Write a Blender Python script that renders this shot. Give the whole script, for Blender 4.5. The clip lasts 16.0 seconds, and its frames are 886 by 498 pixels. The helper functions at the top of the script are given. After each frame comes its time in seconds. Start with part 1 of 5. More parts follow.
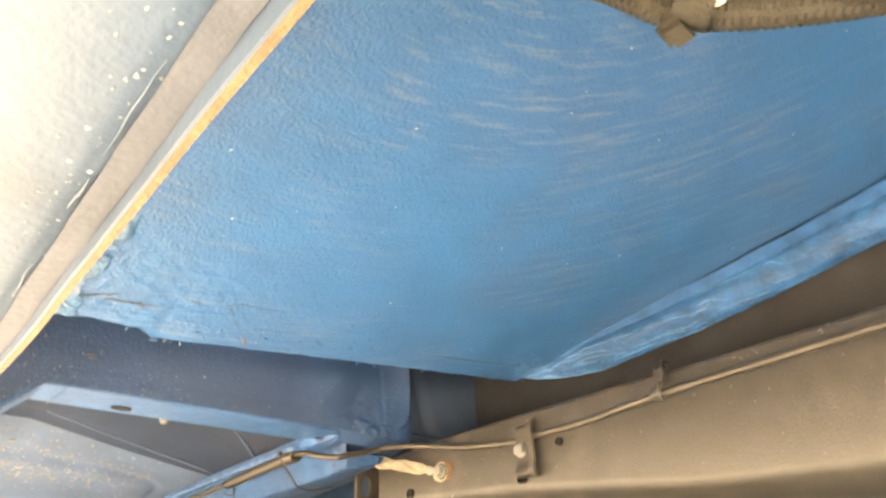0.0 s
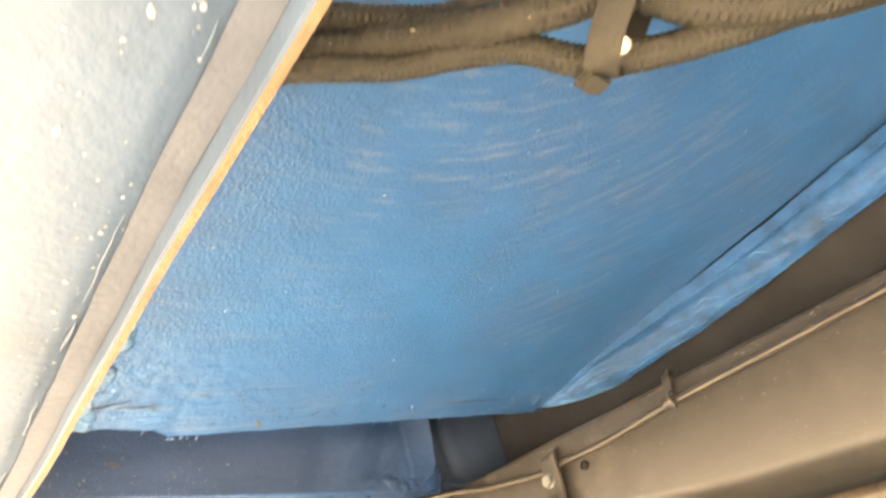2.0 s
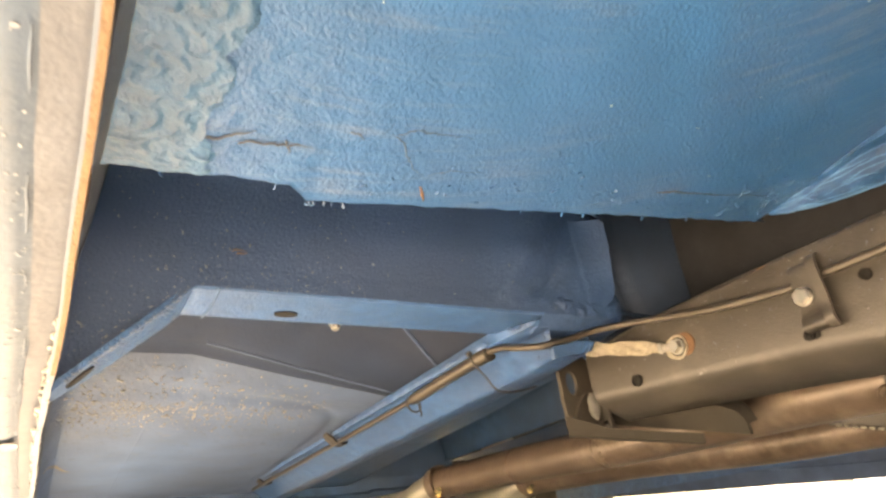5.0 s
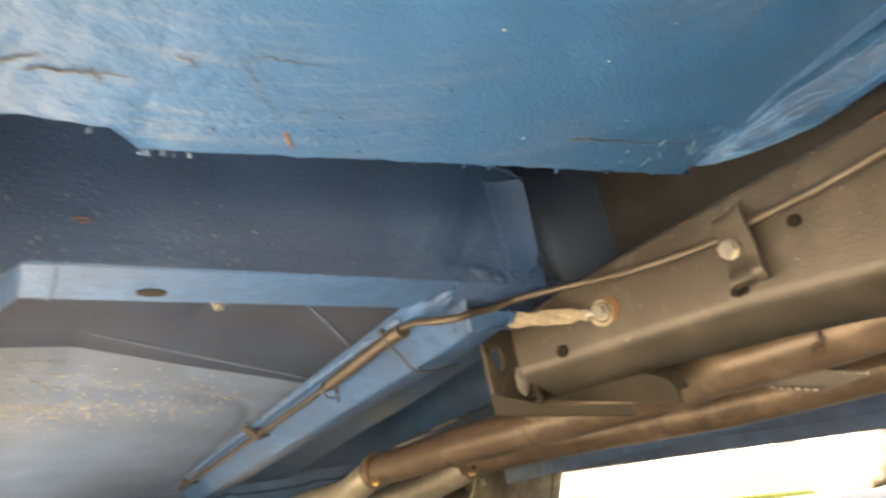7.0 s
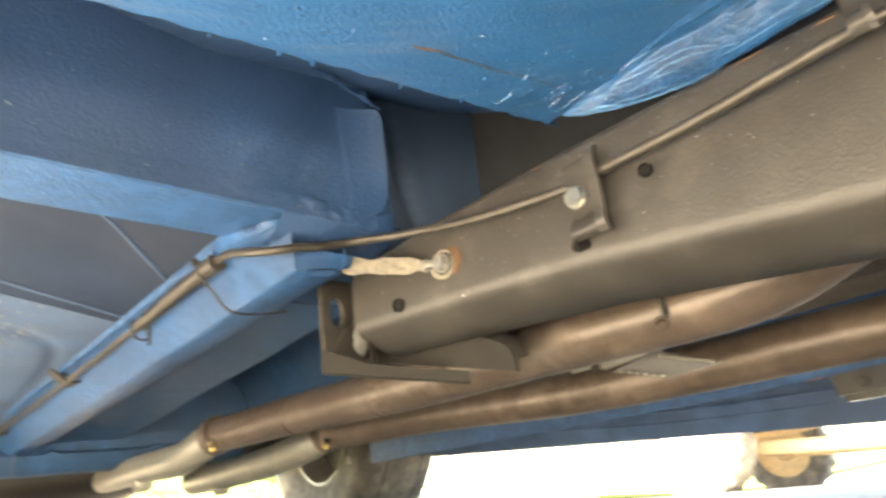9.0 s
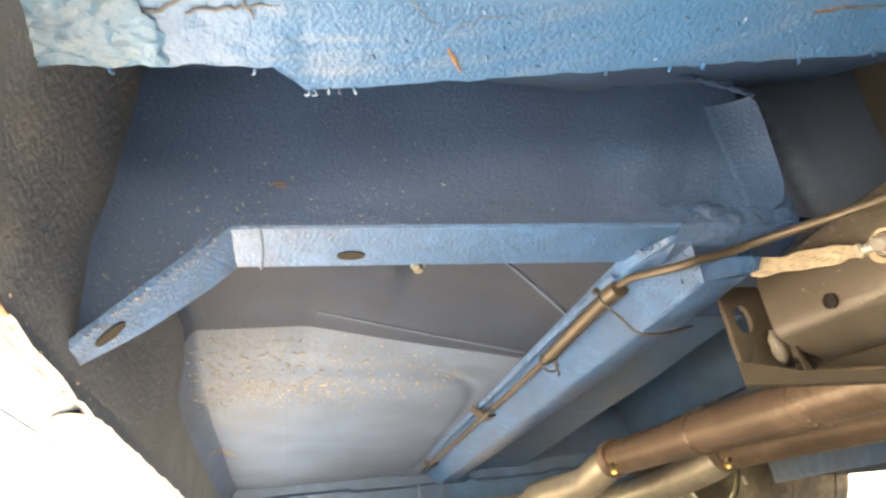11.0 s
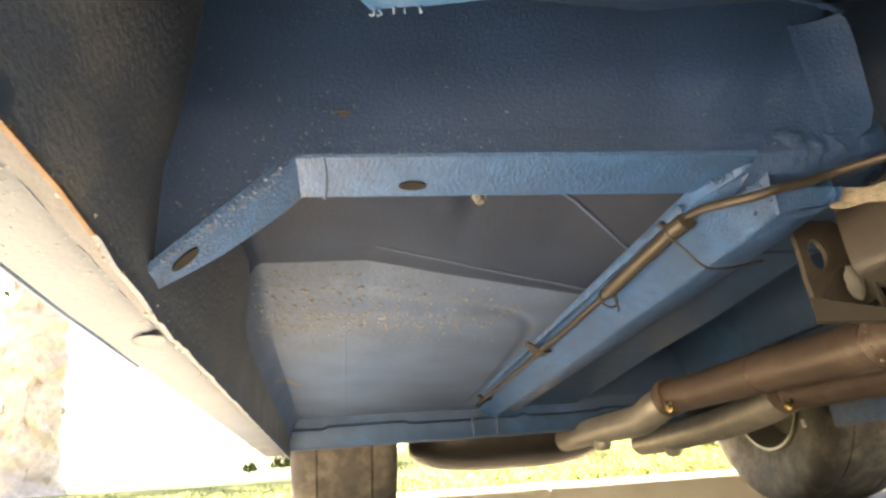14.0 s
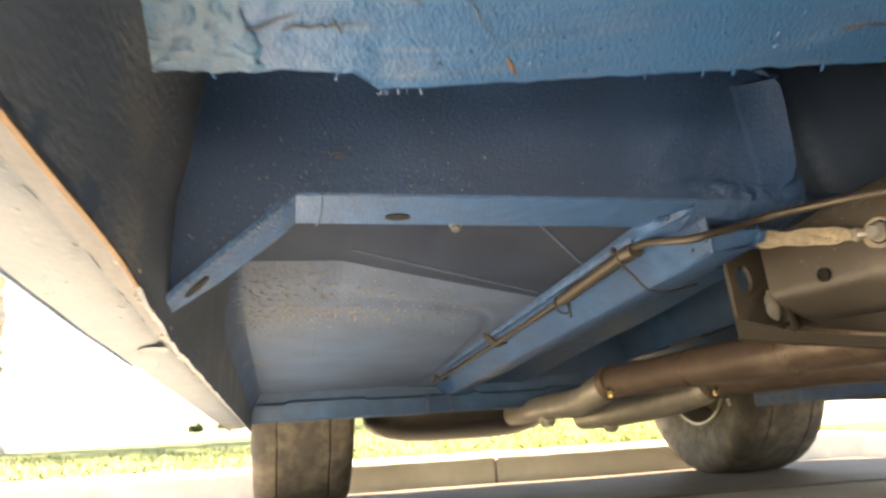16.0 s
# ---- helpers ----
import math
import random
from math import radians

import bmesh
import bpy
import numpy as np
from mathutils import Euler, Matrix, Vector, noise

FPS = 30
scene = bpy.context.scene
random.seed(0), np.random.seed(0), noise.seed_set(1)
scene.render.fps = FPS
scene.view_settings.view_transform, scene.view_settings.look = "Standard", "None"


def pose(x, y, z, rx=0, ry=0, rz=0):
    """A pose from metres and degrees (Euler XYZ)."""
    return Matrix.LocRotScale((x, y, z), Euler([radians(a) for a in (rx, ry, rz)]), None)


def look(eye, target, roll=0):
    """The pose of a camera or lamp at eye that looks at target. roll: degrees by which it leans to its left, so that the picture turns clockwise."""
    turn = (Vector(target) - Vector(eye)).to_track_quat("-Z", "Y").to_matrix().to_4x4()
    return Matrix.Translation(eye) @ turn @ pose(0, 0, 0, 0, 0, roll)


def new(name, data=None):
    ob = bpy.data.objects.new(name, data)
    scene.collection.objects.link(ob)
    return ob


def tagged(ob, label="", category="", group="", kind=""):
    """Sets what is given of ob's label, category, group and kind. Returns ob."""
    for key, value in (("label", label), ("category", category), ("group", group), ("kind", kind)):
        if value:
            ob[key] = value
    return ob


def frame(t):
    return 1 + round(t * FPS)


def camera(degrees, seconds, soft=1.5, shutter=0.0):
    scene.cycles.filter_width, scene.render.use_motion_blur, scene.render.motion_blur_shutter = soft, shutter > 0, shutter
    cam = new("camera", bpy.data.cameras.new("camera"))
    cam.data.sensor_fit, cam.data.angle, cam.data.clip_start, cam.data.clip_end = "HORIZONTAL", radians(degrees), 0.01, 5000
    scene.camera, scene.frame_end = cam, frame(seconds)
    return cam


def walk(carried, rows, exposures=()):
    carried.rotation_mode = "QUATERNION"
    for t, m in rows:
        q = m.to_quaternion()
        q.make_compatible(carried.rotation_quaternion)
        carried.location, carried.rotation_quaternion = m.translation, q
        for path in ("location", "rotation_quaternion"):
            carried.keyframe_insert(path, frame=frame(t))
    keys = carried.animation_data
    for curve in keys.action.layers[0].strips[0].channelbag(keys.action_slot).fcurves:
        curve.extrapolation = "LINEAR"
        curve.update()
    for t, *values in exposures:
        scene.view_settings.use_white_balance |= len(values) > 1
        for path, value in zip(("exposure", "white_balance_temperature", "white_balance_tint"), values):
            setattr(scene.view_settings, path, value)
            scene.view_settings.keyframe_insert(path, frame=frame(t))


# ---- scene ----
# ---- camera and its way ----
cam = camera(70.6, 16.0, soft=2.7, shutter=0.4)
PATH = [
    (0, (-0.119, -0.174, 0.150), (1.054, 1.132, 1.108), -0.8),
    (0.5, (-0.120, -0.194, 0.152), (1.065, 1.036, 1.193), -10.0),
    (1, (-0.134, -0.228, 0.143), (1.027, 0.769, 1.431), -18.4),
    (1.5, (-0.125, -0.229, 0.146), (1.048, 0.860, 1.345), -14.5),
    (2, (-0.120, -0.205, 0.153), (1.015, 1.058, 1.209), -11.1),
    (2.5, (-0.107, -0.158, 0.156), (1.002, 1.222, 1.085), -8.8),
    (3, (-0.112, -0.134, 0.151), (0.913, 1.349, 1.018), -8.5),
    (3.5, (-0.129, -0.094, 0.154), (0.881, 1.426, 0.972), -8.1),
    (6, (-0.021, 0.116, 0.136), (0.870, 1.725, 0.921), -5.4),
    (6.5, (-0.014, 0.102, 0.130), (0.885, 1.711, 0.906), -6.3),
    (7, (0.019, 0.106, 0.151), (1.088, 1.633, 0.874), -9.4),
    (7.5, (0.125, 0.154, 0.131), (1.375, 1.586, 0.752), -7.0),
    (8, (0.145, 0.144, 0.124), (1.504, 1.487, 0.716), -5.7),
    (8.5, (0.146, 0.146, 0.123), (1.605, 1.346, 0.780), -4.8),
    (9, (0.139, 0.139, 0.123), (1.429, 1.521, 0.776), -5.4),
    (9.5, (0.103, 0.145, 0.124), (1.007, 1.768, 0.865), -8.2),
    (10, (0.083, 0.158, 0.127), (0.732, 1.882, 0.905), -7.8),
    (12.5, (0.061, 0.169, 0.130), (0.361, 1.969, 0.949), -4.2),
    (13, (0.058, 0.170, 0.129), (0.351, 1.981, 0.927), -3.2),
    (13.5, (0.058, 0.180, 0.124), (0.311, 2.049, 0.791), -3.9),
    (14, (0.059, 0.176, 0.121), (0.302, 2.051, 0.771), -3.8),
    (14.5, (0.060, 0.174, 0.122), (0.332, 2.042, 0.781), -3.5),
    (15, (0.059, 0.177, 0.123), (0.362, 2.040, 0.786), -3.5),
    (15.5, (0.061, 0.175, 0.121), (0.389, 2.036, 0.776), -3.2),
    (16, (0.023, 0.097, 0.159), (0.418, 1.985, 0.690), -3.1),
]
EXPOSURES = [(0.0, 4.90, 10700, 16), (0.5, 5.20, 10500, 16), (1.0, 4.95, 10200, 15), (1.5, 4.85, 10200, 15), (2.0, 4.90, 10600, 17), (3.0, 4.50, 11000, 20), (3.5, 4.22, 11000, 21), (6.0, 4.60, 11400, 19), (6.5, 4.50, 11200, 18), (7.0, 4.35, 10900, 17), (7.5, 5.05, 9300, 12), (8.0, 4.75, 8700, 10), (8.5, 4.58, 8200, 9), (9.0, 4.78, 8400, 10), (9.5, 5.02, 9400, 14), (10.5, 4.95, 10400, 18), (12.5, 4.52, 10700, 18), (13.0, 4.45, 10500, 18), (13.5, 4.02, 10300, 17), (14.5, 3.92, 10000, 17), (15.5, 3.95, 9900, 16), (16.0, 3.75, 9900, 16)]
walk(cam, [(t, look(eye, target, roll)) for t, eye, target, roll in PATH], EXPOSURES)

# ---- sky and sun ----
SUN_EL, SUN_AZ = radians(51), radians(303)  # clockwise from +y: from the near side and somewhat from the rear
world = bpy.data.worlds.new("sky")
scene.world = world
world.use_nodes = True
wt = world.node_tree
sky = wt.nodes.new("ShaderNodeTexSky")
sky.sky_type, sky.sun_disc = "NISHITA", False
sky.sun_elevation, sky.sun_rotation = SUN_EL, SUN_AZ
wt.links.new(sky.outputs[0], wt.nodes["Background"].inputs[0])
wt.nodes["Background"].inputs[1].default_value = 0.07
sun = new("sun", bpy.data.lights.new("sun", "SUN"))
sun.data.energy, sun.data.angle, sun.data.color = 5.0, radians(0.53), (1.0, 0.95, 0.86)
sun_dir = Vector((math.sin(SUN_AZ) * math.cos(SUN_EL), math.cos(SUN_AZ) * math.cos(SUN_EL), math.sin(SUN_EL)))
sun.matrix_world = look(sun_dir * 20, (0, 0, 0))


# ---- materials ----
def material(name, base, rough=0.6, metal=0.0, scale=40.0, vary=0.25, tint=None, bump=0.0, bump_scale=300.0, spots=None, streak=None, coat=0.0, dust=None, arcs=None, spec=0.5):
    """A painted or bare surface: base colour with two scales of variation, relief, and spots (colour, amount, scale) of wear."""
    m = bpy.data.materials.new(name)
    m.use_nodes = True
    nt = m.node_tree
    n, l = nt.nodes, nt.links
    bsdf = n["Principled BSDF"]
    tc = n.new("ShaderNodeTexCoord")
    vec = tc.outputs["Object"]

    def noise_at(s, detail=6.0, rough_=0.6, stretch=None):
        t = n.new("ShaderNodeTexNoise")
        t.inputs["Scale"].default_value, t.inputs["Detail"].default_value, t.inputs["Roughness"].default_value = s, detail, rough_
        v = vec
        if stretch:
            mp = n.new("ShaderNodeMapping")
            mp.inputs["Scale"].default_value = stretch
            l.new(vec, mp.inputs[0])
            v = mp.outputs[0]
        l.new(v, t.inputs["Vector"])
        return t.outputs[0]

    def ramp(fac, lo, hi):
        r = n.new("ShaderNodeMapRange")
        r.inputs["From Min"].default_value, r.inputs["From Max"].default_value = lo, hi
        l.new(fac, r.inputs[0])
        return r.outputs[0]

    def mix(fac, a, b):
        x = n.new("ShaderNodeMix")
        x.data_type = "RGBA"
        if isinstance(fac, float):
            x.inputs[0].default_value = fac
        else:
            l.new(fac, x.inputs[0])
        for sock, c in ((x.inputs[6], a), (x.inputs[7], b)):
            if isinstance(c, tuple):
                sock.default_value = (*c, 1)
            else:
                l.new(c, sock)
        return x.outputs[2]

    dark = tuple(c * (1 - vary) for c in base)
    light = tuple(min(1, c * (1 + vary)) for c in base)
    col = mix(ramp(noise_at(scale), 0.3, 0.7), dark, light)
    col = mix(ramp(noise_at(scale / 7, 3.0), 0.35, 0.75), col, tuple(c * (1 - 0.6 * vary) for c in (tint or base)))
    if dust:
        colour, amount = dust
        col = mix(ramp(noise_at(scale / 4, 8.0, 0.7), 0.75 - amount, 1.0 - amount * 0.4), col, colour)
    if streak:
        colour, amount, stretch, s = streak
        col = mix(ramp(noise_at(s, 5.0, 0.55, stretch), 0.66 - amount, 0.80 - amount), col, colour)
    if arcs:
        # marks rubbed along circles round the turning wheel
        colour, (cx, cy), amount = arcs
        sep = n.new("ShaderNodeSeparateXYZ")
        l.new(vec, sep.inputs[0])

        def calc(op, a, b):
            c = n.new("ShaderNodeMath")
            c.operation = op
            for k_, v_ in enumerate((a, b)):
                if isinstance(v_, float):
                    c.inputs[k_].default_value = v_
                elif v_ is not None:
                    l.new(v_, c.inputs[k_])
            return c.outputs[0]

        dx, dy = calc("SUBTRACT", sep.outputs[0], cx), calc("SUBTRACT", sep.outputs[1], cy)
        rad = calc("SQRT", calc("ADD", calc("MULTIPLY", dx, dx), calc("MULTIPLY", dy, dy)), None)
        ang = calc("ARCTAN2", dx, dy)
        comb = n.new("ShaderNodeCombineXYZ")
        l.new(calc("MULTIPLY", ang, 3.0), comb.inputs[0])
        l.new(calc("MULTIPLY", rad, 60.0), comb.inputs[1])
        t = n.new("ShaderNodeTexNoise")
        t.inputs["Scale"].default_value, t.inputs["Detail"].default_value, t.inputs["Roughness"].default_value = 1.6, 9.0, 0.75
        l.new(comb.outputs[0], t.inputs["Vector"])
        patch = calc("MULTIPLY", ramp(noise_at(5.0, 4.0), 0.38, 0.62), 0.7)
        col = mix(calc("MULTIPLY", ramp(t.outputs[0], 0.56 - amount, 0.80 - amount), patch), col, colour)
    for colour, amount, s in spots or ():
        col = mix(ramp(noise_at(s, 8.0, 0.7), 0.74 - amount, 0.80 - amount), col, colour)
    l.new(col, bsdf.inputs["Base Color"])
    bsdf.inputs["Metallic"].default_value = metal
    bsdf.inputs["Specular IOR Level"].default_value = spec
    r = n.new("ShaderNodeMapRange")
    r.inputs["To Min"].default_value, r.inputs["To Max"].default_value = max(0.05, rough - 0.12), min(1, rough + 0.12)
    l.new(noise_at(scale * 2), r.inputs[0])
    l.new(r.outputs[0], bsdf.inputs["Roughness"])
    bsdf.inputs["Coat Weight"].default_value = coat
    bsdf.inputs["Coat Roughness"].default_value = 0.25
    if bump:
        b = n.new("ShaderNodeBump")
        b.inputs["Strength"].default_value, b.inputs["Distance"].default_value = min(1.0, bump), 0.002
        add = n.new("ShaderNodeMath")
        add.operation = "ADD"
        l.new(noise_at(bump_scale, 3.0), add.inputs[0])
        low = n.new("ShaderNodeMath")
        low.operation = "MULTIPLY"
        low.inputs[1].default_value = 0.45
        l.new(noise_at(bump_scale / 6, 5.0), low.inputs[0])
        l.new(low.outputs[0], add.inputs[1])
        l.new(add.outputs[0], b.inputs["Height"])
        l.new(b.outputs[0], bsdf.inputs["Normal"])
    return m


BLUE = (0.018, 0.115, 0.282)
RUST = (0.30, 0.135, 0.045)
DUST = (0.34, 0.30, 0.24)
M_BLUE = material("blue_paint", BLUE, 0.42, scale=18, vary=0.14, tint=(0.034, 0.115, 0.272), dust=((0.18, 0.215, 0.265), 0.13), bump=0.8, bump_scale=320, arcs=((0.22, 0.25, 0.30), (0.05, -0.25), 0.06), spots=(((0.75, 0.75, 0.75), -0.085, 190.0), ((0.50, 0.46, 0.38), -0.12, 45.0)), coat=0.22)
M_OLD_SEAL = material("old_grey_sealer", (0.046, 0.142, 0.270), 0.48, scale=40, vary=0.35, tint=(0.036, 0.140, 0.290), dust=((0.17, 0.21, 0.25), 0.16), bump=1.0, bump_scale=190, spots=(((0.05, 0.065, 0.08), -0.09, 55.0),), coat=0.2)
M_BLUE_ROUGH = material("blue_underseal", (0.016, 0.105, 0.270), 0.38, scale=30, vary=0.45, tint=(0.012, 0.065, 0.16), bump=1.0, bump_scale=190, spots=(((0.45, 0.52, 0.60), -0.11, 120.0),), coat=0.4)
M_BLUE_DARK = material("blue_floor_paint", (0.030, 0.090, 0.195), 0.5, scale=22, vary=0.25, tint=(0.046, 0.088, 0.155), bump=0.4, bump_scale=260, spots=(((0.504, 0.49, 0.462), -0.09, 140.0),), coat=0.05, spec=0.4)
M_TOE = material("grimy_blue_paint", (0.024, 0.078, 0.196), 0.48, scale=9, vary=0.3, tint=(0.038, 0.074, 0.150), dust=((0.09, 0.11, 0.13), 0.05), bump=0.5, bump_scale=330, spots=(((0.36, 0.38, 0.40), -0.09, 210.0), ((0.16, 0.10, 0.07), -0.115, 60.0)), coat=0.12, spec=0.4)
# the front floor's blue, darkened to carry the shade of its recess
M_FLOOR = material("shade_toned_floor", (0.020, 0.038, 0.076), 0.7, scale=14, vary=0.25, tint=(0.028, 0.038, 0.062), bump=0.35, bump_scale=240, spots=(((0.36, 0.36, 0.35), -0.095, 160.0),), spec=0.2)
# steel with the shade under the bracket put into its dark colour
M_SHADE_STEEL = material("shade_darkened_steel", (0.0264, 0.0231, 0.0187), 0.9, scale=40, vary=0.3, dust=((0.066, 0.0594, 0.0506), 0.15), bump=0.3)
# near-black for shallow discs: the shade inside holes and slots is painted
M_HOLE = material("hole_shade", (0.005, 0.0045, 0.004), 1.0, scale=40, vary=0.2)
# grime, with its colour raised to carry the glare haze over the sill wall
M_HAZY_GRIME = material("haze_paled_grime", (0.115, 0.135, 0.160), 0.7, scale=14, vary=0.3, tint=(0.085, 0.115, 0.155), dust=((0.26, 0.25, 0.22), 0.16), bump=0.7, bump_scale=170, spots=(((0.50, 0.46, 0.38), -0.07, 80.0), ((0.30, 0.16, 0.07), -0.10, 50.0)))
M_BLUE_BAR = material("blue_stippled_paint", (0.033, 0.114, 0.272), 0.40, scale=60, vary=0.35, tint=(0.038, 0.100, 0.225), bump=1.0, bump_scale=330, spots=(((0.42, 0.45, 0.47), -0.09, 130.0), ((0.15, 0.215, 0.315), -0.04, 300.0)), coat=0.14, spec=0.45)
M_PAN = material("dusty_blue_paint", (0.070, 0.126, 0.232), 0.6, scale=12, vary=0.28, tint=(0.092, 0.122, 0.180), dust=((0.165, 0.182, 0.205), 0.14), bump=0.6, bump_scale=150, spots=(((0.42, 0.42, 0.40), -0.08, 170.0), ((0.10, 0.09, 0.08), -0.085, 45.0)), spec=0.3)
M_SILL = material("sill_paint", (0.038, 0.066, 0.108), 0.5, scale=14, vary=0.3, dust=((0.058, 0.084, 0.115), 0.2), bump=0.22, bump_scale=170, spots=(((0.112, 0.145, 0.180), 0.02, 60.0), ((0.22, 0.26, 0.30), -0.015, 95.0), ((0.50, 0.53, 0.56), -0.06, 150.0), ((0.015, 0.019, 0.023), -0.05, 26.0)))
M_RECESS = material("recess_shade_tone", (0.066, 0.078, 0.102), 0.55, scale=25, vary=0.25, dust=((0.098, 0.11, 0.13), 0.18), bump=0.25, bump_scale=200)
M_WALL = material("dark_blue_wall_paint", (0.034, 0.068, 0.130), 0.65, scale=12, vary=0.25, tint=(0.050, 0.066, 0.095), dust=((0.11, 0.10, 0.09), 0.05), bump=0.35, bump_scale=220, spots=(((0.42, 0.40, 0.37), -0.09, 150.0), ((0.20, 0.11, 0.06), -0.10, 40.0)), spec=0.3)
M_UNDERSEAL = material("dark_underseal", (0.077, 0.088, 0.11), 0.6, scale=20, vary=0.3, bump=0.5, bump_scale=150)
M_RUST_EDGE = material("rusty_edge", (0.115, 0.068, 0.038), 0.8, scale=60, vary=0.5, tint=(0.15, 0.10, 0.062), bump=0.6, bump_scale=400)
M_RUST = material("rust", (0.165, 0.085, 0.045), 0.85, scale=120, vary=0.5, bump=0.8, bump_scale=500)
M_SEAL = material("cracked_seam_sealer", (0.26, 0.26, 0.25), 0.7, scale=70, vary=0.3, bump=1.0, bump_scale=260, spots=((DUST, 0.0, 60.0),))
M_CHIP = material("pale_fleck", (0.6, 0.6, 0.58), 0.5, scale=60, vary=0.2)
M_FLECK = material("pale_grit", (0.145, 0.170, 0.205), 0.7, scale=90, vary=0.4)
M_DIRT = material("dried_dirt", (0.225, 0.230, 0.235), 0.8, scale=90, vary=0.4)
M_GRIT = material("sill_grit", (0.135, 0.158, 0.190), 0.6, scale=80, vary=0.4)
M_APRON = material("grey_brown_apron", (0.031, 0.034, 0.040), 0.8, scale=14, vary=0.3, tint=(0.040, 0.036, 0.033), bump=0.4, bump_scale=220, spec=0.2)
M_RED = material("red_plastic", (0.42, 0.06, 0.05), 0.4, scale=60, vary=0.2)
M_STRING = material("stringy_blue_sealer", (0.10, 0.27, 0.50), 0.16, scale=60, vary=0.4, coat=0.9)
M_CRACK = material("crack", (0.077, 0.099, 0.132), 0.8, scale=80, vary=0.5)
M_HOSE = material("braided_hose", (0.032, 0.029, 0.021), 0.40, scale=160, vary=0.5, tint=(0.046, 0.041, 0.030), bump=0.8, bump_scale=900, spots=(((0.484, 0.418, 0.308), -0.10, 120.0),))
M_FRAME = material("black_frame_paint", (0.046, 0.041, 0.036), 0.42, scale=26, vary=0.35, tint=(0.062, 0.055, 0.046), dust=((0.120, 0.108, 0.088), 0.2), bump=0.3, bump_scale=420, spots=(((0.32, 0.285, 0.23), -0.07, 230.0), ((0.016, 0.014, 0.012), -0.05, 120.0), ((0.11, 0.066, 0.040), -0.10, 70.0)), coat=0.15)
# dark tone standing in for the shade of the cavity over the toe board
M_CAVITY = material("cavity_shade_tone", (0.045, 0.080, 0.135), 0.75, scale=20, vary=0.3, bump=0.4, bump_scale=150)
M_PLATE = material("dusty_bracket_steel", (0.064, 0.056, 0.047), 0.6, scale=60, vary=0.4, dust=((0.22, 0.19, 0.15), 0.11), bump=0.8, bump_scale=260, spots=(((0.36, 0.32, 0.25), -0.085, 150.0), ((0.15, 0.08, 0.048), -0.08, 70.0)))
M_BLACK = material("black_rubber", (0.034, 0.032, 0.030), 0.55, scale=60, vary=0.3, dust=((0.13, 0.115, 0.10), 0.16), bump=0.3)
M_EXHAUST = material("heat_browned_steel", (0.150, 0.110, 0.085), 0.42, metal=0.3, scale=22, vary=0.4, tint=(0.112, 0.080, 0.060), dust=((0.29, 0.245, 0.195), 0.22), bump=0.35, bump_scale=160, spots=(((0.36, 0.31, 0.25), -0.09, 70.0), ((0.07, 0.048, 0.037), -0.07, 30.0)), coat=0.3)
M_MUFFLER = material("aluminised_steel", (0.42, 0.399, 0.336), 0.42, metal=0.5, scale=25, vary=0.25, dust=((0.36, 0.315, 0.24), 0.25), bump=0.2)
M_LINE = material("brake_line_steel", (0.082, 0.072, 0.060), 0.34, metal=0.4, scale=60, vary=0.3, bump=0.1)
M_ZINC = material("zinc_bolt", (0.50, 0.49, 0.45), 0.33, metal=0.85, scale=90, vary=0.2, bump=0.08)
M_BRASS = material("brass", (0.78, 0.64, 0.36), 0.24, metal=0.9, scale=80, vary=0.2)
M_BRAID = material("tinned_braid", (0.47, 0.42, 0.335), 0.40, metal=0.5, scale=200, vary=0.4, bump=0.8, bump_scale=900)
M_TYRE = material("tyre_rubber", (0.0675, 0.063, 0.057), 0.75, scale=40, vary=0.25, dust=((0.255, 0.225, 0.18), 0.3), bump=0.3)
M_RIM = material("steel_rim", (0.42, 0.40, 0.36), 0.4, metal=0.4, scale=40, vary=0.2)
M_CHROME = material("chrome_rim", (0.8, 0.8, 0.78), 0.2, metal=0.9, scale=40, vary=0.1)
M_AXLE = material("dusty_axle", (0.40, 0.29, 0.17), 0.7, scale=30, vary=0.3, bump=0.3)
M_ASPHALT = material("pale_paving", (0.42, 0.40, 0.36), 0.85, scale=4, vary=0.15, tint=(0.37, 0.345, 0.31), bump=1.0, bump_scale=160, spots=(((0.50, 0.47, 0.42), -0.04, 220.0), ((0.25, 0.23, 0.20), -0.06, 3.0), ((0.12, 0.11, 0.10), -0.08, 160.0)))
# asphalt darkened to carry the shade under the car
M_SHADE_STRIP = material("shade_toned_asphalt", (0.085, 0.077, 0.066), 0.7, scale=7, vary=0.35, tint=(0.085, 0.076, 0.064), bump=1.0, bump_scale=140, spots=(((0.20, 0.185, 0.16), -0.06, 180.0), ((0.14, 0.125, 0.10), -0.06, 5.0)))
M_CONCRETE = material("concrete", (0.62, 0.59, 0.52), 0.85, scale=8, vary=0.2, bump=0.8, bump_scale=120, spots=(((0.24, 0.215, 0.18), -0.06, 12.0), ((0.75, 0.73, 0.68), -0.07, 30.0)))
M_EARTH = material("lawn_soil", (0.075, 0.108, 0.020), 0.95, scale=6, vary=0.3, tint=(0.092, 0.112, 0.026), bump=1.0, bump_scale=60)
M_GRASS = material("grass", (0.085, 0.125, 0.020), 0.7, scale=3, vary=0.3, tint=(0.10, 0.125, 0.028))
M_LEAF = material("leaf", (0.045, 0.080, 0.022), 0.6, scale=5, vary=0.5)
M_BARK = material("bark", (0.56, 0.46, 0.42), 0.9, scale=12, vary=0.4, tint=(0.48, 0.38, 0.35), bump=1.0, bump_scale=40)
M_TRUCK = material("truck_paint", (0.45, 0.40, 0.33), 0.35, scale=8, vary=0.1, coat=0.4)


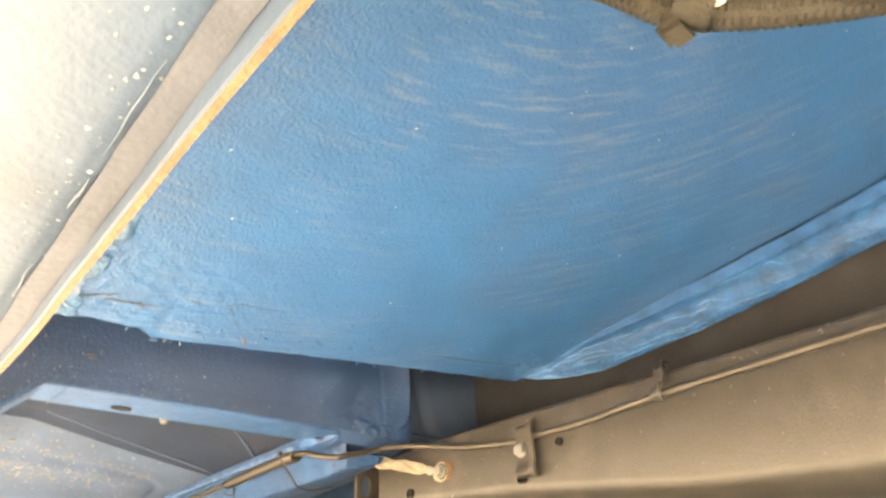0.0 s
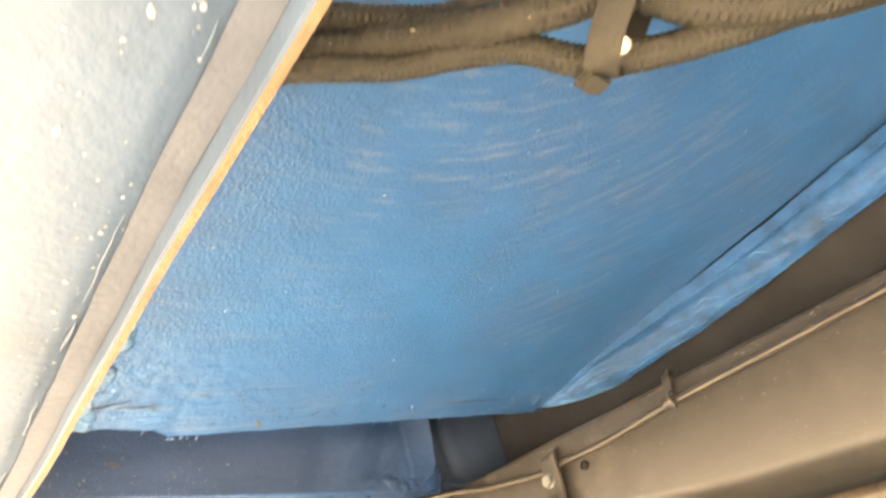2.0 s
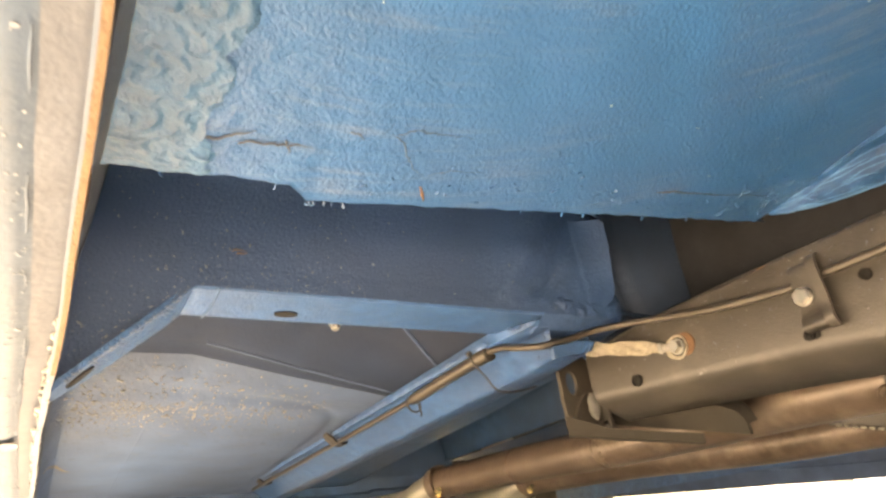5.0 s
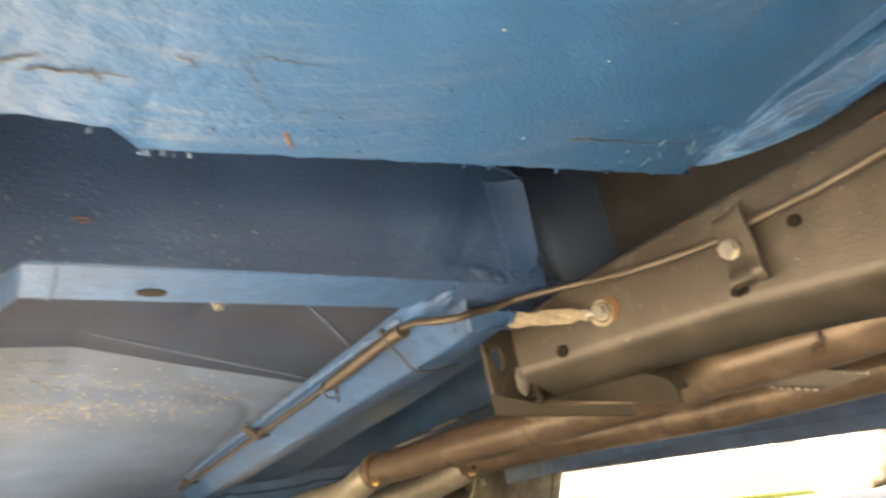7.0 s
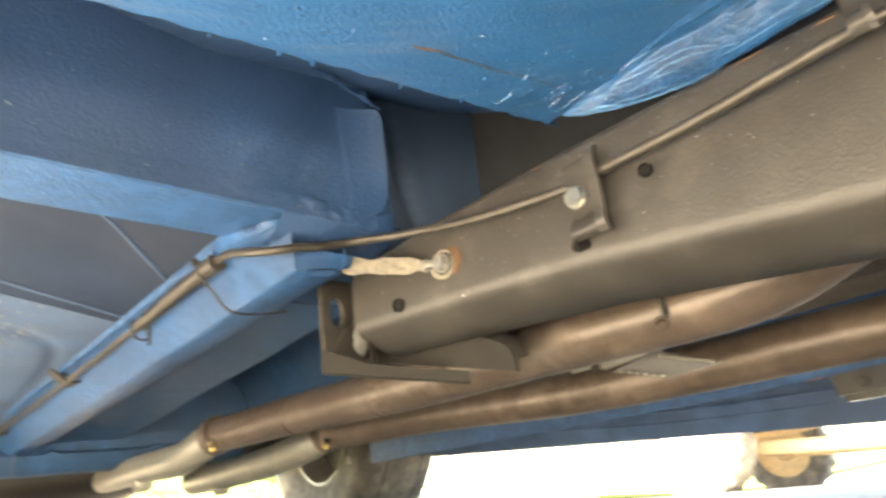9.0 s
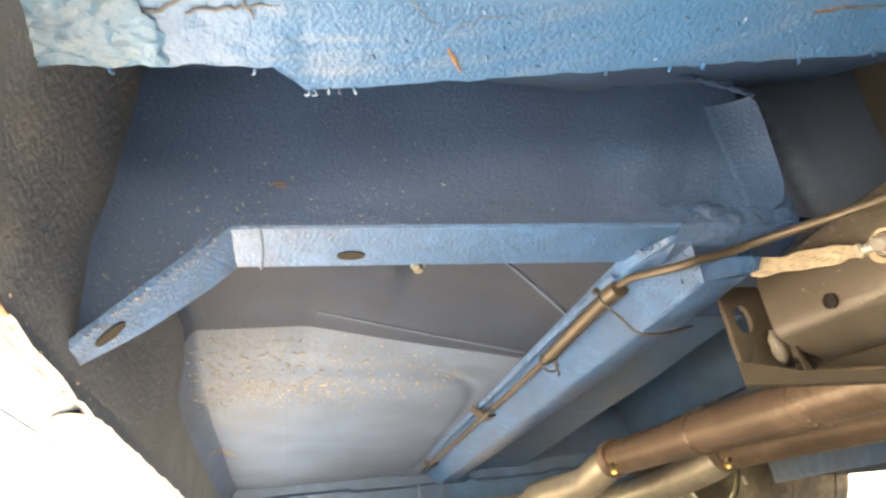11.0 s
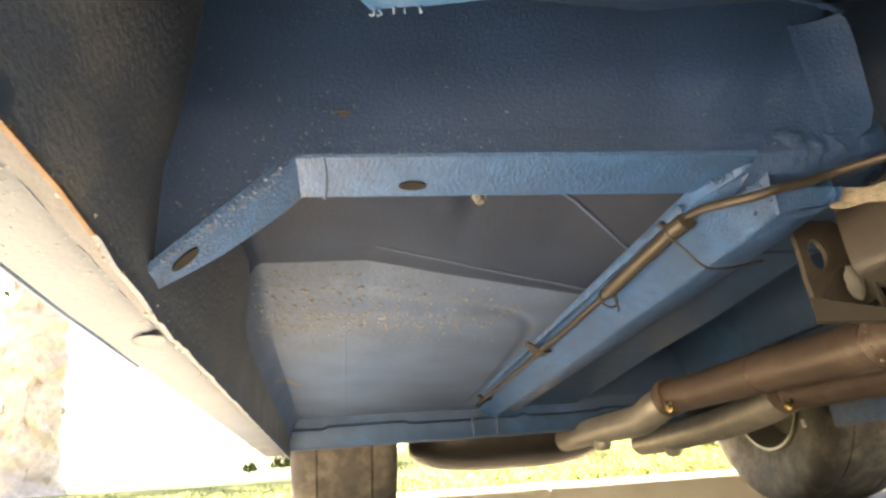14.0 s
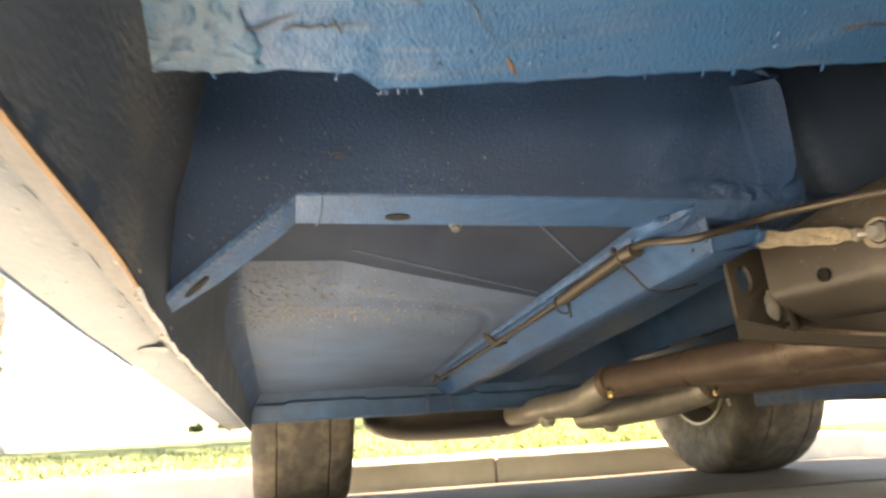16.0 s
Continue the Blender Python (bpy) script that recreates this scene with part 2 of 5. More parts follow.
# ---- mesh helpers ----
def mesh_of(bm, name, mat, smooth=40.0):
    me = bpy.data.meshes.new(name)
    bmesh.ops.recalc_face_normals(bm, faces=bm.faces)
    if smooth:
        for e in bm.edges:
            e.smooth = len(e.link_faces) == 2 and e.calc_face_angle(0) < radians(smooth)
        for fc in bm.faces:
            fc.smooth = True
    bm.to_mesh(me)
    bm.free()
    me.materials.append(mat)
    return me


def part(name, bm, mat, parent=None, label="", smooth=40.0):
    ob = new(name, mesh_of(bm, name, mat, smooth))
    ob.parent = parent
    return tagged(ob, label)


def box(bm, lo, hi, bevel=0.0):
    vs = [bm.verts.new((x, y, z)) for x in (lo[0], hi[0]) for y in (lo[1], hi[1]) for z in (lo[2], hi[2])]
    fs = [bm.faces.new([vs[i] for i in q]) for q in ((0, 1, 3, 2), (4, 6, 7, 5), (0, 4, 5, 1), (2, 3, 7, 6), (0, 2, 6, 4), (1, 5, 7, 3))]
    if bevel:
        bmesh.ops.bevel(bm, geom=list({e for fc in fs for e in fc.edges}), offset=bevel, segments=2, affect="EDGES")
    return bm


def spline(points, steps=8):
    """A smooth line through the points."""
    p = [Vector(q) for q in points]
    out = []
    for i in range(len(p) - 1):
        a, b, c, d = p[max(i - 1, 0)], p[i], p[i + 1], p[min(i + 2, len(p) - 1)]
        for k in range(steps):
            t = k / steps
            out.append(0.5 * ((2 * b) + (c - a) * t + (2 * a - 5 * b + 4 * c - d) * t * t + (3 * b - a - 3 * c + d) * t ** 3))
    return out + [p[-1]]


def sweep(bm, line, section, closed=True, cap=True, scale=None):
    """Carries a section, (side, up) pairs, along a line."""
    rings, up = [], Vector((0, 0, 1))
    for i, p in enumerate(line):
        d = (line[min(i + 1, len(line) - 1)] - line[max(i - 1, 0)]).normalized()
        ref = up if abs(d.dot(up)) < 0.95 else Vector((0, 1, 0))
        side = d.cross(ref).normalized()
        top = side.cross(d)
        k = scale(i / (len(line) - 1)) if scale else 1.0
        rings.append([bm.verts.new(p + side * (a * k) + top * (b * k)) for a, b in section])
    m = len(section)
    for r, s in zip(rings, rings[1:]):
        for j in range(m if closed else m - 1):
            bm.faces.new((r[j], r[(j + 1) % m], s[(j + 1) % m], s[j]))
    if cap and closed:
        bm.faces.new(rings[0])
        bm.faces.new(rings[-1][::-1])
    return bm


def circle(r, n=16):
    return [(r * math.cos(2 * math.pi * k / n), r * math.sin(2 * math.pi * k / n)) for k in range(n)]


def tube(points, r, n=16, steps=8, scale=None):
    return sweep(bmesh.new(), spline(points, steps), circle(r, n), scale=scale)


def sheet(fn, us, vs, thick=0.0, off=(0, 0, 1)):
    """A sheet through fn(u, v), with a thickness along off."""
    bm = bmesh.new()
    grid = [[bm.verts.new(fn(u, v)) for v in vs] for u in us]
    for a, b in zip(grid, grid[1:]):
        for j in range(len(vs) - 1):
            bm.faces.new((a[j], b[j], b[j + 1], a[j + 1]))
    if thick:
        o = Vector(off) * thick
        back = [[bm.verts.new(v.co + o) for v in row] for row in grid]
        for a, b in zip(back, back[1:]):
            for j in range(len(vs) - 1):
                bm.faces.new((a[j], a[j + 1], b[j + 1], b[j]))
        rim = [grid[0], [r[-1] for r in grid], grid[-1][::-1], [r[0] for r in grid][::-1]]
        rimb = [back[0], [r[-1] for r in back], back[-1][::-1], [r[0] for r in back][::-1]]
        for f_, b_ in zip(rim, rimb):
            for j in range(len(f_) - 1):
                bm.faces.new((f_[j], f_[j + 1], b_[j + 1], b_[j]))
    return bm


def lathe(bm, profile, centre, axis, n=40):
    """Turns (radius, along) pairs round an axis through centre."""
    ax = Vector(axis).normalized()
    s = ax.orthogonal().normalized()
    t = ax.cross(s)
    rings = []
    for r, a in profile:
        rings.append([bm.verts.new(Vector(centre) + ax * a + (s * math.cos(2 * math.pi * k / n) + t * math.sin(2 * math.pi * k / n)) * r) for k in range(n)])
    for a, b in zip(rings, rings[1:]):
        for k in range(n):
            bm.faces.new((a[k], a[(k + 1) % n], b[(k + 1) % n], b[k]))
    return bm


def lerp(xs, ys):
    return lambda x: float(np.interp(x, xs, ys))


def wob(x, y, z, s, a):
    return a * noise.noise(Vector((x, y, z)) * s)


def hex_bolt(name, parent, at, axis, r=0.008, h=0.006, washer=0.011, mat=None, label="zinc-plated hexagon bolt"):
    ax = Vector(axis).normalized()
    bm = bmesh.new()
    lathe(bm, [(0.0005, 0), (washer, 0), (washer, 0.0015), (0.0005, 0.0015)], at, ax, 20)
    s = ax.orthogonal().normalized()
    t = ax.cross(s)
    rings = []
    for a, k in ((0.0016, 1.0), (h - 0.0012, 1.0), (h, 0.86)):
        rings.append([bm.verts.new(Vector(at) + ax * a + (s * math.cos(math.pi * j / 3 + 0.3) + t * math.sin(math.pi * j / 3 + 0.3)) * r * k) for j in range(6)])
    for a, b in zip(rings, rings[1:]):
        for j in range(6):
            bm.faces.new((a[j], a[(j + 1) % 6], b[(j + 1) % 6], b[j]))
    bm.faces.new(rings[-1])
    return part(name, bm, mat or M_ZINC, parent, label, smooth=25)


def frange(a, b, n):
    return [a + (b - a) * k / n for k in range(n + 1)]


# ---- ground ----
def ground_z(x, y):
    """Falling gently towards the kerb, and away past the car's far side."""
    return -0.034 * max(0.0, min(y, 3.2)) - 0.07 * max(0.0, min(x, 9.0) - 2.3)


xs = sorted(set([-400, -150, -60, -25, -12, -6] + [round(v, 2) for v in frange(-4, 10, 56)] + [14, 25, 60, 150, 400]))
ys = sorted(set([-400, -150, -60, -25, -12, -8] + [round(v, 2) for v in frange(-5, 2.5, 30)] + [0.0, 2.75, 3.2, 4, 8, 15, 30, 60, 150, 400]))
ground = part("ground", sheet(lambda x, y: (x, y, ground_z(x, y) + (wob(x, y, 0, 1.5, 0.004) if abs(x) < 5 and abs(y) < 4 else 0)), xs, ys), M_ASPHALT)
tagged(ground, "pale worn paving, sunlit beside the car", "ground", kind="structure")
# strip added before the kerb; its dark colour paints the car's shade
shade_strip = part("road", sheet(lambda x, y: (x, y, ground_z(x, y) + 0.005 + wob(x, y, 0, 1.5, 0.004) + wob(x, y, 3, 9, 0.0015)), frange(-9, 2.6, 90), [1.62 + 0.11 * k for k in range(10)], 0.004, (0, 0, -1)), M_SHADE_STRIP)
tagged(shade_strip, "worn asphalt strip along the kerb, darkened for the car's shade", "road", kind="structure")

# ---- car ----
car = new("car")
car.matrix_world = pose(0, 0, 0, math.degrees(-math.atan(0.06)), 0, math.degrees(math.atan(0.04)))
tagged(car, "old blue car with a black front frame, seen from underneath", "car")

# near sill: underside, outer wall and pinch flange
FLANGE_X, FLANGE_W = -0.0725, 0.277
FX = lerp([-0.75, -0.2, 0.0, 0.2, 0.45, 0.65, 1.9], [-0.079, -0.0775, -0.073, -0.0665, -0.067, -0.0725, -0.0735])
FW = lerp([-0.75, -0.2, 0.2, 0.45, 0.65, 1.9], [0.275, 0.276, 0.281, 0.284, 0.275, 0.272])


def sill_fn(v, k):
    prof = [(-0.150, 0.42), (-0.152, 0.33), (-0.146, 0.295), (-0.134, 0.282), (-0.112, 0.2835), (-0.0955, 0.2845), (-0.091, 0.2865), (-0.083, 0.2895), (-0.0743, 0.2915)]
    x, w = prof[k]
    flare = 0.09 * max(0.0, min(1.0, (0.42 - v) / 0.25)) ** 1.5
    x += FX(v) + 0.0725 - flare * (1.0, 1.0, 1.0, 0.9, 0.4, 0, 0, 0, 0)[k]
    return (x, v, w + wob(x, v, 1, 9, 0.0015))


sill = part("sill", sheet(sill_fn, frange(-0.75, 1.93, 90), range(9), 0.0), M_SILL, car, "dusty pale sill underside with chipped paint")


def flange_fn(v, k):
    rag = 0.0 if v < 0.46 else 0.004 * noise.noise(Vector((v * 40, 0, 3)))
    return (FX(v) - 0.002 + (0.0, 0.0, 0.004, 0.004)[k] + wob(v, 2, 0, 14, 0.0012), v, (0.2935, FW(v) + rag, FW(v) + rag, 0.30)[k])


flange = part("pinch_flange", sheet(flange_fn, frange(-0.75, 1.90, 160), range(4)), M_SILL, car, "blue painted pinch weld flange")
part("rusty_lip", sheet(lambda v, k: (FX(v) - 0.0006 + 0.0026 * k + wob(v, 2, 0, 14, 0.0012), v, FW(v) - 0.0015 + 0.0003 * (k % 2)), frange(-0.75, 0.50, 80), range(2), 0.0025), M_RUST_EDGE, flange, "bare rusty edge of the flange")
bm = bmesh.new()
for k in range(120):
    v = 0.42 + 0.55 * (k / 120) ** 0.9
    r = random.uniform(0.0012, 0.0026) * (1.0 if v < 0.75 else 0.6)
    bmesh.ops.create_icosphere(bm, subdivisions=1, radius=r, matrix=Matrix.Translation((FX(v) - 0.001 + random.uniform(-0.002, 0.0015), v, FW(v) + random.uniform(0.0, 0.009))) @ Euler([random.uniform(0, 3) for _ in range(3)]).to_matrix().to_4x4() @ Matrix.Diagonal((1, 1.6, 0.8, 1)))
part("seam_sealer", bm, M_SEAL, flange, "cracked crumbling seam sealer along the flange")
# a band whose colour paints the shade in the pocket beside the flange
part("pocket_band", sheet(lambda v, k: (FX(v) + 0.0725 + (-0.0865, -0.0830, -0.0745)[k] + wob(v, k, 4, 25, 0.0010), v, (0.2866, 0.2876, 0.2905)[k] + wob(v, 0, 1, 9, 0.0015) - 0.0012), frange(-0.75, 1.90, 160), range(3)), M_RECESS, sill, "band along the flange, toned for the shade of its pocket")
rs = random.Random(8)
for k in range(26):
    v0 = -0.5 + k * 0.078 + rs.uniform(-0.012, 0.012)
    ln = rs.uniform(0.012, 0.06)
    part("sealer_bead", sweep(bmesh.new(), [Vector((FX(v) + 0.0725 - 0.0885 + wob(v, 3, 0, 60, 0.0012), v, 0.2862 + wob(-0.09, v, 1, 9, 0.0015))) for v in frange(v0, v0 + ln, 12)], circle(rs.uniform(0.0003, 0.0007), 6), scale=lambda t: 0.3 + 0.7 * math.sin(math.pi * t)), M_SILL, sill)
# inner wall of the sill
part("sill_inner_wall", sheet(lambda v, k: (FX(v) + (0.0025, 0.0025, 0.0035, 0.012, 0.027)[k] + wob(v, k * 0.06, 5, 30, 0.0015), v, (0.285, 0.34, 0.385, 0.43, 0.55)[k] + wob(v, k, 2, 6, 0.002)), frange(-0.70, 1.88, 180), range(5)), M_HAZY_GRIME, car, "grimy blue-grey inner wall of the sill, paled for haze")
bm = bmesh.new()
for k in range(900):
    v = rs.uniform(-0.35, 1.0)
    k_ = rs.choice((3, 4, 4, 4, 5, 6)) if rs.random() < 0.85 else 7
    a_, b_ = Vector(sill_fn(v, k_)), Vector(sill_fn(v, k_ + 1))
    bmesh.ops.create_icosphere(bm, subdivisions=1, radius=rs.uniform(0.0003, 0.0007) + 0.0008 * rs.random() ** 9, matrix=Matrix.Translation(a_.lerp(b_, rs.random()) - Vector((0, 0, 0.0002))) @ Euler((0, 0, rs.uniform(0, 3))).to_matrix().to_4x4() @ Matrix.Diagonal((rs.uniform(0.8, 2.2), 1, 0.35, 1)))
tagged(part("paint_fleck", bm, M_GRIT, sill, "pale grit and chips on the sill"), "pale grit and chips on the sill", kind="stuff")
part("straw", tube([(-0.1204, 0.0496, 0.2822), (-0.1208, 0.064, 0.2815), (-0.1217, 0.0791, 0.2822)], 0.0005, 6, 3), M_SEAL, sill, "pale dry straw stuck to the sill")
# a pressed dimple in the underside of the sill
bm = lathe(bmesh.new(), [(0.0003, 0.0016), (0.6, 0.0012), (0.9, 0.0006), (1.0, -0.0004)], (0, 0, 0), (0, 0, 1), 24)
bmesh.ops.transform(bm, verts=bm.verts, matrix=Matrix.Translation((-0.101, 0.729, 0.2826)) @ pose(0, 0, 0, 0, 0, 25) @ Matrix.Diagonal((0.013, 0.020, 0.45, 1)))
part("dimple", bm, M_RECESS, sill)
part("sill_trim", sweep(bmesh.new(), [Vector((-0.1475 + FX(v) + 0.0725 - 0.09 * max(0.0, min(1.0, (0.42 - v) / 0.25)) ** 1.5, v, 0.2905)) for v in frange(-0.7, 0.86, 50)], circle(0.0022, 6)), M_BLUE_DARK, sill, "thin trim line along the sill")

# inner fender: the big blue panel over the wheel
EDGE_V = lerp([-0.10, 0.05, 0.11, 0.18, 0.44, 0.63, 0.75], [0.475, 0.468, 0.4635, 0.457, 0.432, 0.413, 0.400])
EDGE_W = lerp([-0.10, 0.05, 0.11, 0.18, 0.44, 0.63, 0.75], [0.408, 0.414, 0.4180, 0.4245, 0.4467, 0.4620, 0.470])
SHIFT = lerp([0.05, 0.11, 0.18, 0.44, 0.63], [0.0, 0.0025, 0.011, 0.012, 0.040])  # what lies on the panel, up from its edge
RISE = lerp([0.0, 0.02, 0.06, 0.16, 0.26, 0.40, 0.55, 0.75, 1.0, 1.25], [0.0, 0.002, 0.010, 0.032, 0.052, 0.078, 0.105, 0.135, 0.15, 0.11])
BEAD = [(0.622, 0.396, 0.4635), (0.634, 0.345, 0.465), (0.650, 0.25, 0.474), (0.668, 0.12, 0.490), (0.681, 0.0, 0.510), (0.692, -0.15, 0.535), (0.70, -0.35, 0.560), (0.70, -0.75, 0.58)]


def ragged(x):
    """The uneven trimmed edge: a bite out of it near the sill."""
    bite = 0.022 * max(0.0, min(1.0, (0.085 - x) / 0.02))
    return -bite + 0.003 * noise.noise(Vector((x * 60, 0, 0)))


def rough_at(x, s):
    """Where the brushed sealer lies thick: near the sill and the trimmed edge."""
    return max(0.12 * max(0.0, 1 - s / 0.12), min(1.0, max(0.0, (0.17 - x) / 0.10)) * min(1.0, max(0.0, (0.20 - s) / 0.08)))


def fender_fn(x, s):
    right = 0.62 + 0.09 * min(1.0, s / 0.75)
    xx = x if x < 0.4 else 0.4 + (x - 0.4) * (right - 0.4) / 0.22
    cut = ragged(xx) * max(0.0, 1 - s / 0.05)
    lump = wob(xx, s, 0, 22, 0.0012) * max(0.2, 1 - s / 0.3) + wob(xx, s, 5, 90, 0.0010) * rough_at(xx, s) - 0.0007 * max(0.0, 1 - abs(noise.noise(Vector((xx * 26, s * 34, 2)))) * 9) * rough_at(xx - 0.06, s)
    return (xx, EDGE_V(xx) + cut - s, EDGE_W(xx) + RISE(s) + lump)


fender = part("inner_fender", sheet(fender_fn, frange(-0.09, 0.22, 110) + frange(0.225, 0.62, 70), frange(0.0, 0.14, 50) + frange(0.145, 0.30, 26) + frange(0.32, 1.25, 38)), M_BLUE, car, "bright blue inner fender with tyre rub marks")
def on_fender(x, s_, off=0.0008):
    p = Vector(fender_fn(x, s_ + SHIFT(x) * min(1.0, s_ / 0.02)))
    return p - Vector((0, 0.2, 1)).normalized() * off


CRACKS = [([(-0.007, 0.054), (0.005, 0.054), (0.017, 0.060), (0.029, 0.066)], 0.0022), ([(0.019, 0.054), (0.037, 0.056), (0.052, 0.058), (0.070, 0.058)], 0.0020), ([(0.050, 0.062), (0.053, 0.056), (0.056, 0.050)], 0.0016), ([(0.126, 0.072), (0.135, 0.066), (0.145, 0.050), (0.157, 0.036), (0.169, 0.028)], 0.0008), ([(0.128, 0.074), (0.141, 0.078), (0.163, 0.074), (0.190, 0.072)], 0.0009), ([(0.092, 0.076), (0.104, 0.070)], 0.0013), ([(-0.013, 0.072), (-0.011, 0.058), (-0.011, 0.038)], 0.0018), ([(0.171, 0.030), (0.193, 0.036), (0.221, 0.036)], 0.0007), ([(-0.04, 0.045), (-0.028, 0.047), (-0.016, 0.046)], 0.0016)]
def patch_fn(x, s_):
    x += (x + 0.085) / 0.089 * (0.022 * noise.noise(Vector((s_ * 22, 3, 0))) + 0.010 * noise.noise(Vector((s_ * 80, 1, 0))))
    p = on_fender(x, s_, 0.0022)
    ridge = 1 - abs(noise.noise(Vector((x * 55, s_ * 70, 1)))) * 2
    edge = min(1.0, (0.004 + wob(s_, 0, 0, 60, 0.003) - x) / 0.004 + 1)
    return p - Vector((0, 0.2, 1)).normalized() * (0.0036 * max(0, ridge - 0.55) - 0.007 * max(0, 0.14 - (1 - ridge) * 2.2) - 0.003 * (1 - edge) - 0.003 * max(0.0, (s_ - 0.15) / 0.03))


part("sealer_patch", sheet(patch_fn, frange(-0.085, 0.004, 60), frange(0.002, 0.18, 90)), M_OLD_SEAL, fender, "cracked grey sealer smeared near the sill")
for pts, r in [(p_, 0.62 * r_) for p_, r_ in CRACKS]:
    fine = spline([(a, b, 0) for a, b in pts], 5)
    line = [on_fender(p.x + random.uniform(-1, 1) * 0.0012, p.y + random.uniform(-1, 1) * 0.0012) for p in fine]
    part("crack", sweep(bmesh.new(), line, [(-r, 0.0), (-0.5 * r, -0.6 * r), (0.5 * r, -0.6 * r), (r, 0.0)], scale=lambda t: 0.35 + 0.65 * math.sin(math.pi * min(1, t + 0.15)) ** 0.5), M_CRACK, fender, "dark crack in the paint")
for pts, r in (([(0.170, 0.018), (0.176, 0.012), (0.183, 0.005)], 0.0013), ([(0.422, 0.028), (0.434, 0.029), (0.446, 0.031)], 0.0013)):
    part("rust_chip", sweep(bmesh.new(), [on_fender(p.x, p.y) for p in spline([(a, b, 0) for a, b in pts], 5)], [(-r, 0.0), (-0.5 * r, -0.3 * r), (0.5 * r, -0.3 * r), (r, 0.0)], scale=lambda t: 0.3 + 0.7 * math.sin(math.pi * t)), M_RUST, fender, "rusty chip where the paint flaked")
# a groove running on from the chip to the end of the bead
GROOVE = [(0.446, 0.3895, 0.4530), (0.471, 0.3870, 0.4556), (0.509, 0.3826, 0.4587), (0.548, 0.3757, 0.4624), (0.588, 0.3712, 0.4657)]
part("crack", sweep(bmesh.new(), [p + Vector((wob(p.x, 0, 0, 90, 0.001), wob(p.x, 2, 0, 70, 0.0012), -0.0006)) for p in spline(GROOVE, 7)], [(-0.0012, 0.0), (-0.0005, -0.0006), (0.0005, -0.0006), (0.0012, 0.0)], scale=lambda t: 1.2 - 0.9 * t), M_CRACK, fender, "dark crack in the paint")
rp = random.Random(11)
for k in range(190):
    near = k < 160
    x, s_ = (0.62 - 0.5 * rp.random() ** 1.5, abs(rp.gauss(0, 0.018)) + 0.003) if near else (rp.uniform(0.02, 0.6), rp.uniform(0.05, 0.6))
    bm = bmesh.new()
    bmesh.ops.create_icosphere(bm, subdivisions=1, radius=rp.uniform(0.0006, 0.0020 if near else 0.0012), matrix=Matrix.Translation(on_fender(x, s_, 0.0)) @ Euler((rp.uniform(0, 3), 0, rp.uniform(0, 3))).to_matrix().to_4x4() @ Matrix.Diagonal((1.5, 0.8, 0.5, 1)))
    # blue sealer blobs near the edge; the pale ones elsewhere are painted glints
    part("paint_blob_glint", bm, M_BLUE_ROUGH if near else M_CHIP, fender)
# drips along the trimmed edge
for k in range(14):
    x = rp.uniform(-0.06, 0.60) if k > 6 else rp.uniform(0.080, 0.115)
    p = on_fender(x, 0.001)
    part("paint_drip", tube([p, p + Vector((rp.uniform(-0.002, 0.002), 0.002, -0.002)), p + Vector((rp.uniform(-0.003, 0.003), 0.003, -rp.uniform(0.001, 0.0028)))], rp.uniform(0.0006, 0.0014), 5, 2), M_BLUE_ROUGH, fender)
# its return behind the lower edge
part("fender_return", sheet(lambda x, k: (x, EDGE_V(x) + ragged(x) + (0.0, 0.004, 0.06, 0.20)[k] * min(1.0, 0.25 + max(0, x) * 2.2), EDGE_W(x) + (0.001, 0.012, 0.055, 0.135)[k] + wob(x, k, 1, 12, 0.002)), frange(-0.09, 0.640, 80), range(4)), M_TOE, fender)
# rolled edge: a soft shoulder falling away to the apron, with strings of sealer drawn along it
BEAD_LINE = spline(BEAD, 24)


def shoulder(u):
    k = u * u * (3 - 2 * u)
    return (0.014 - 0.041 * u, 0.013 - 0.031 * k)


def bead_grow(t):
    return min(1.0, 0.06 + 4 * t)


bm = sweep(bmesh.new(), BEAD_LINE, [shoulder(k / 15) for k in range(16)] + [(-0.030, -0.012), (-0.030, 0.03), (0.014, 0.03)], scale=bead_grow)
for v_ in bm.verts:
    c = v_.co
    v_.co = c + Vector((0, 0, wob(c.x * 5, c.y * 0.6, c.z * 5, 26, 0.0014) + wob(c.x, c.y, c.z, 110, 0.0010)))
part("rolled_edge", bm, M_BLUE_ROUGH, fender, "rolled blue edge coated with stringy sealer")


def on_bead(t, u, off):
    """A place on the shoulder: t along its line, u across it."""
    a, b = shoulder(u)
    i = min(len(BEAD_LINE) - 2, int(t * (len(BEAD_LINE) - 1)))
    p = BEAD_LINE[i].lerp(BEAD_LINE[i + 1], t * (len(BEAD_LINE) - 1) - i)
    k = bead_grow(t)
    return Vector((p.x - a * k, p.y, p.z + b * k + wob(p.x * 5, p.y * 0.6, p.z * 5, 26, 0.0010) - off))


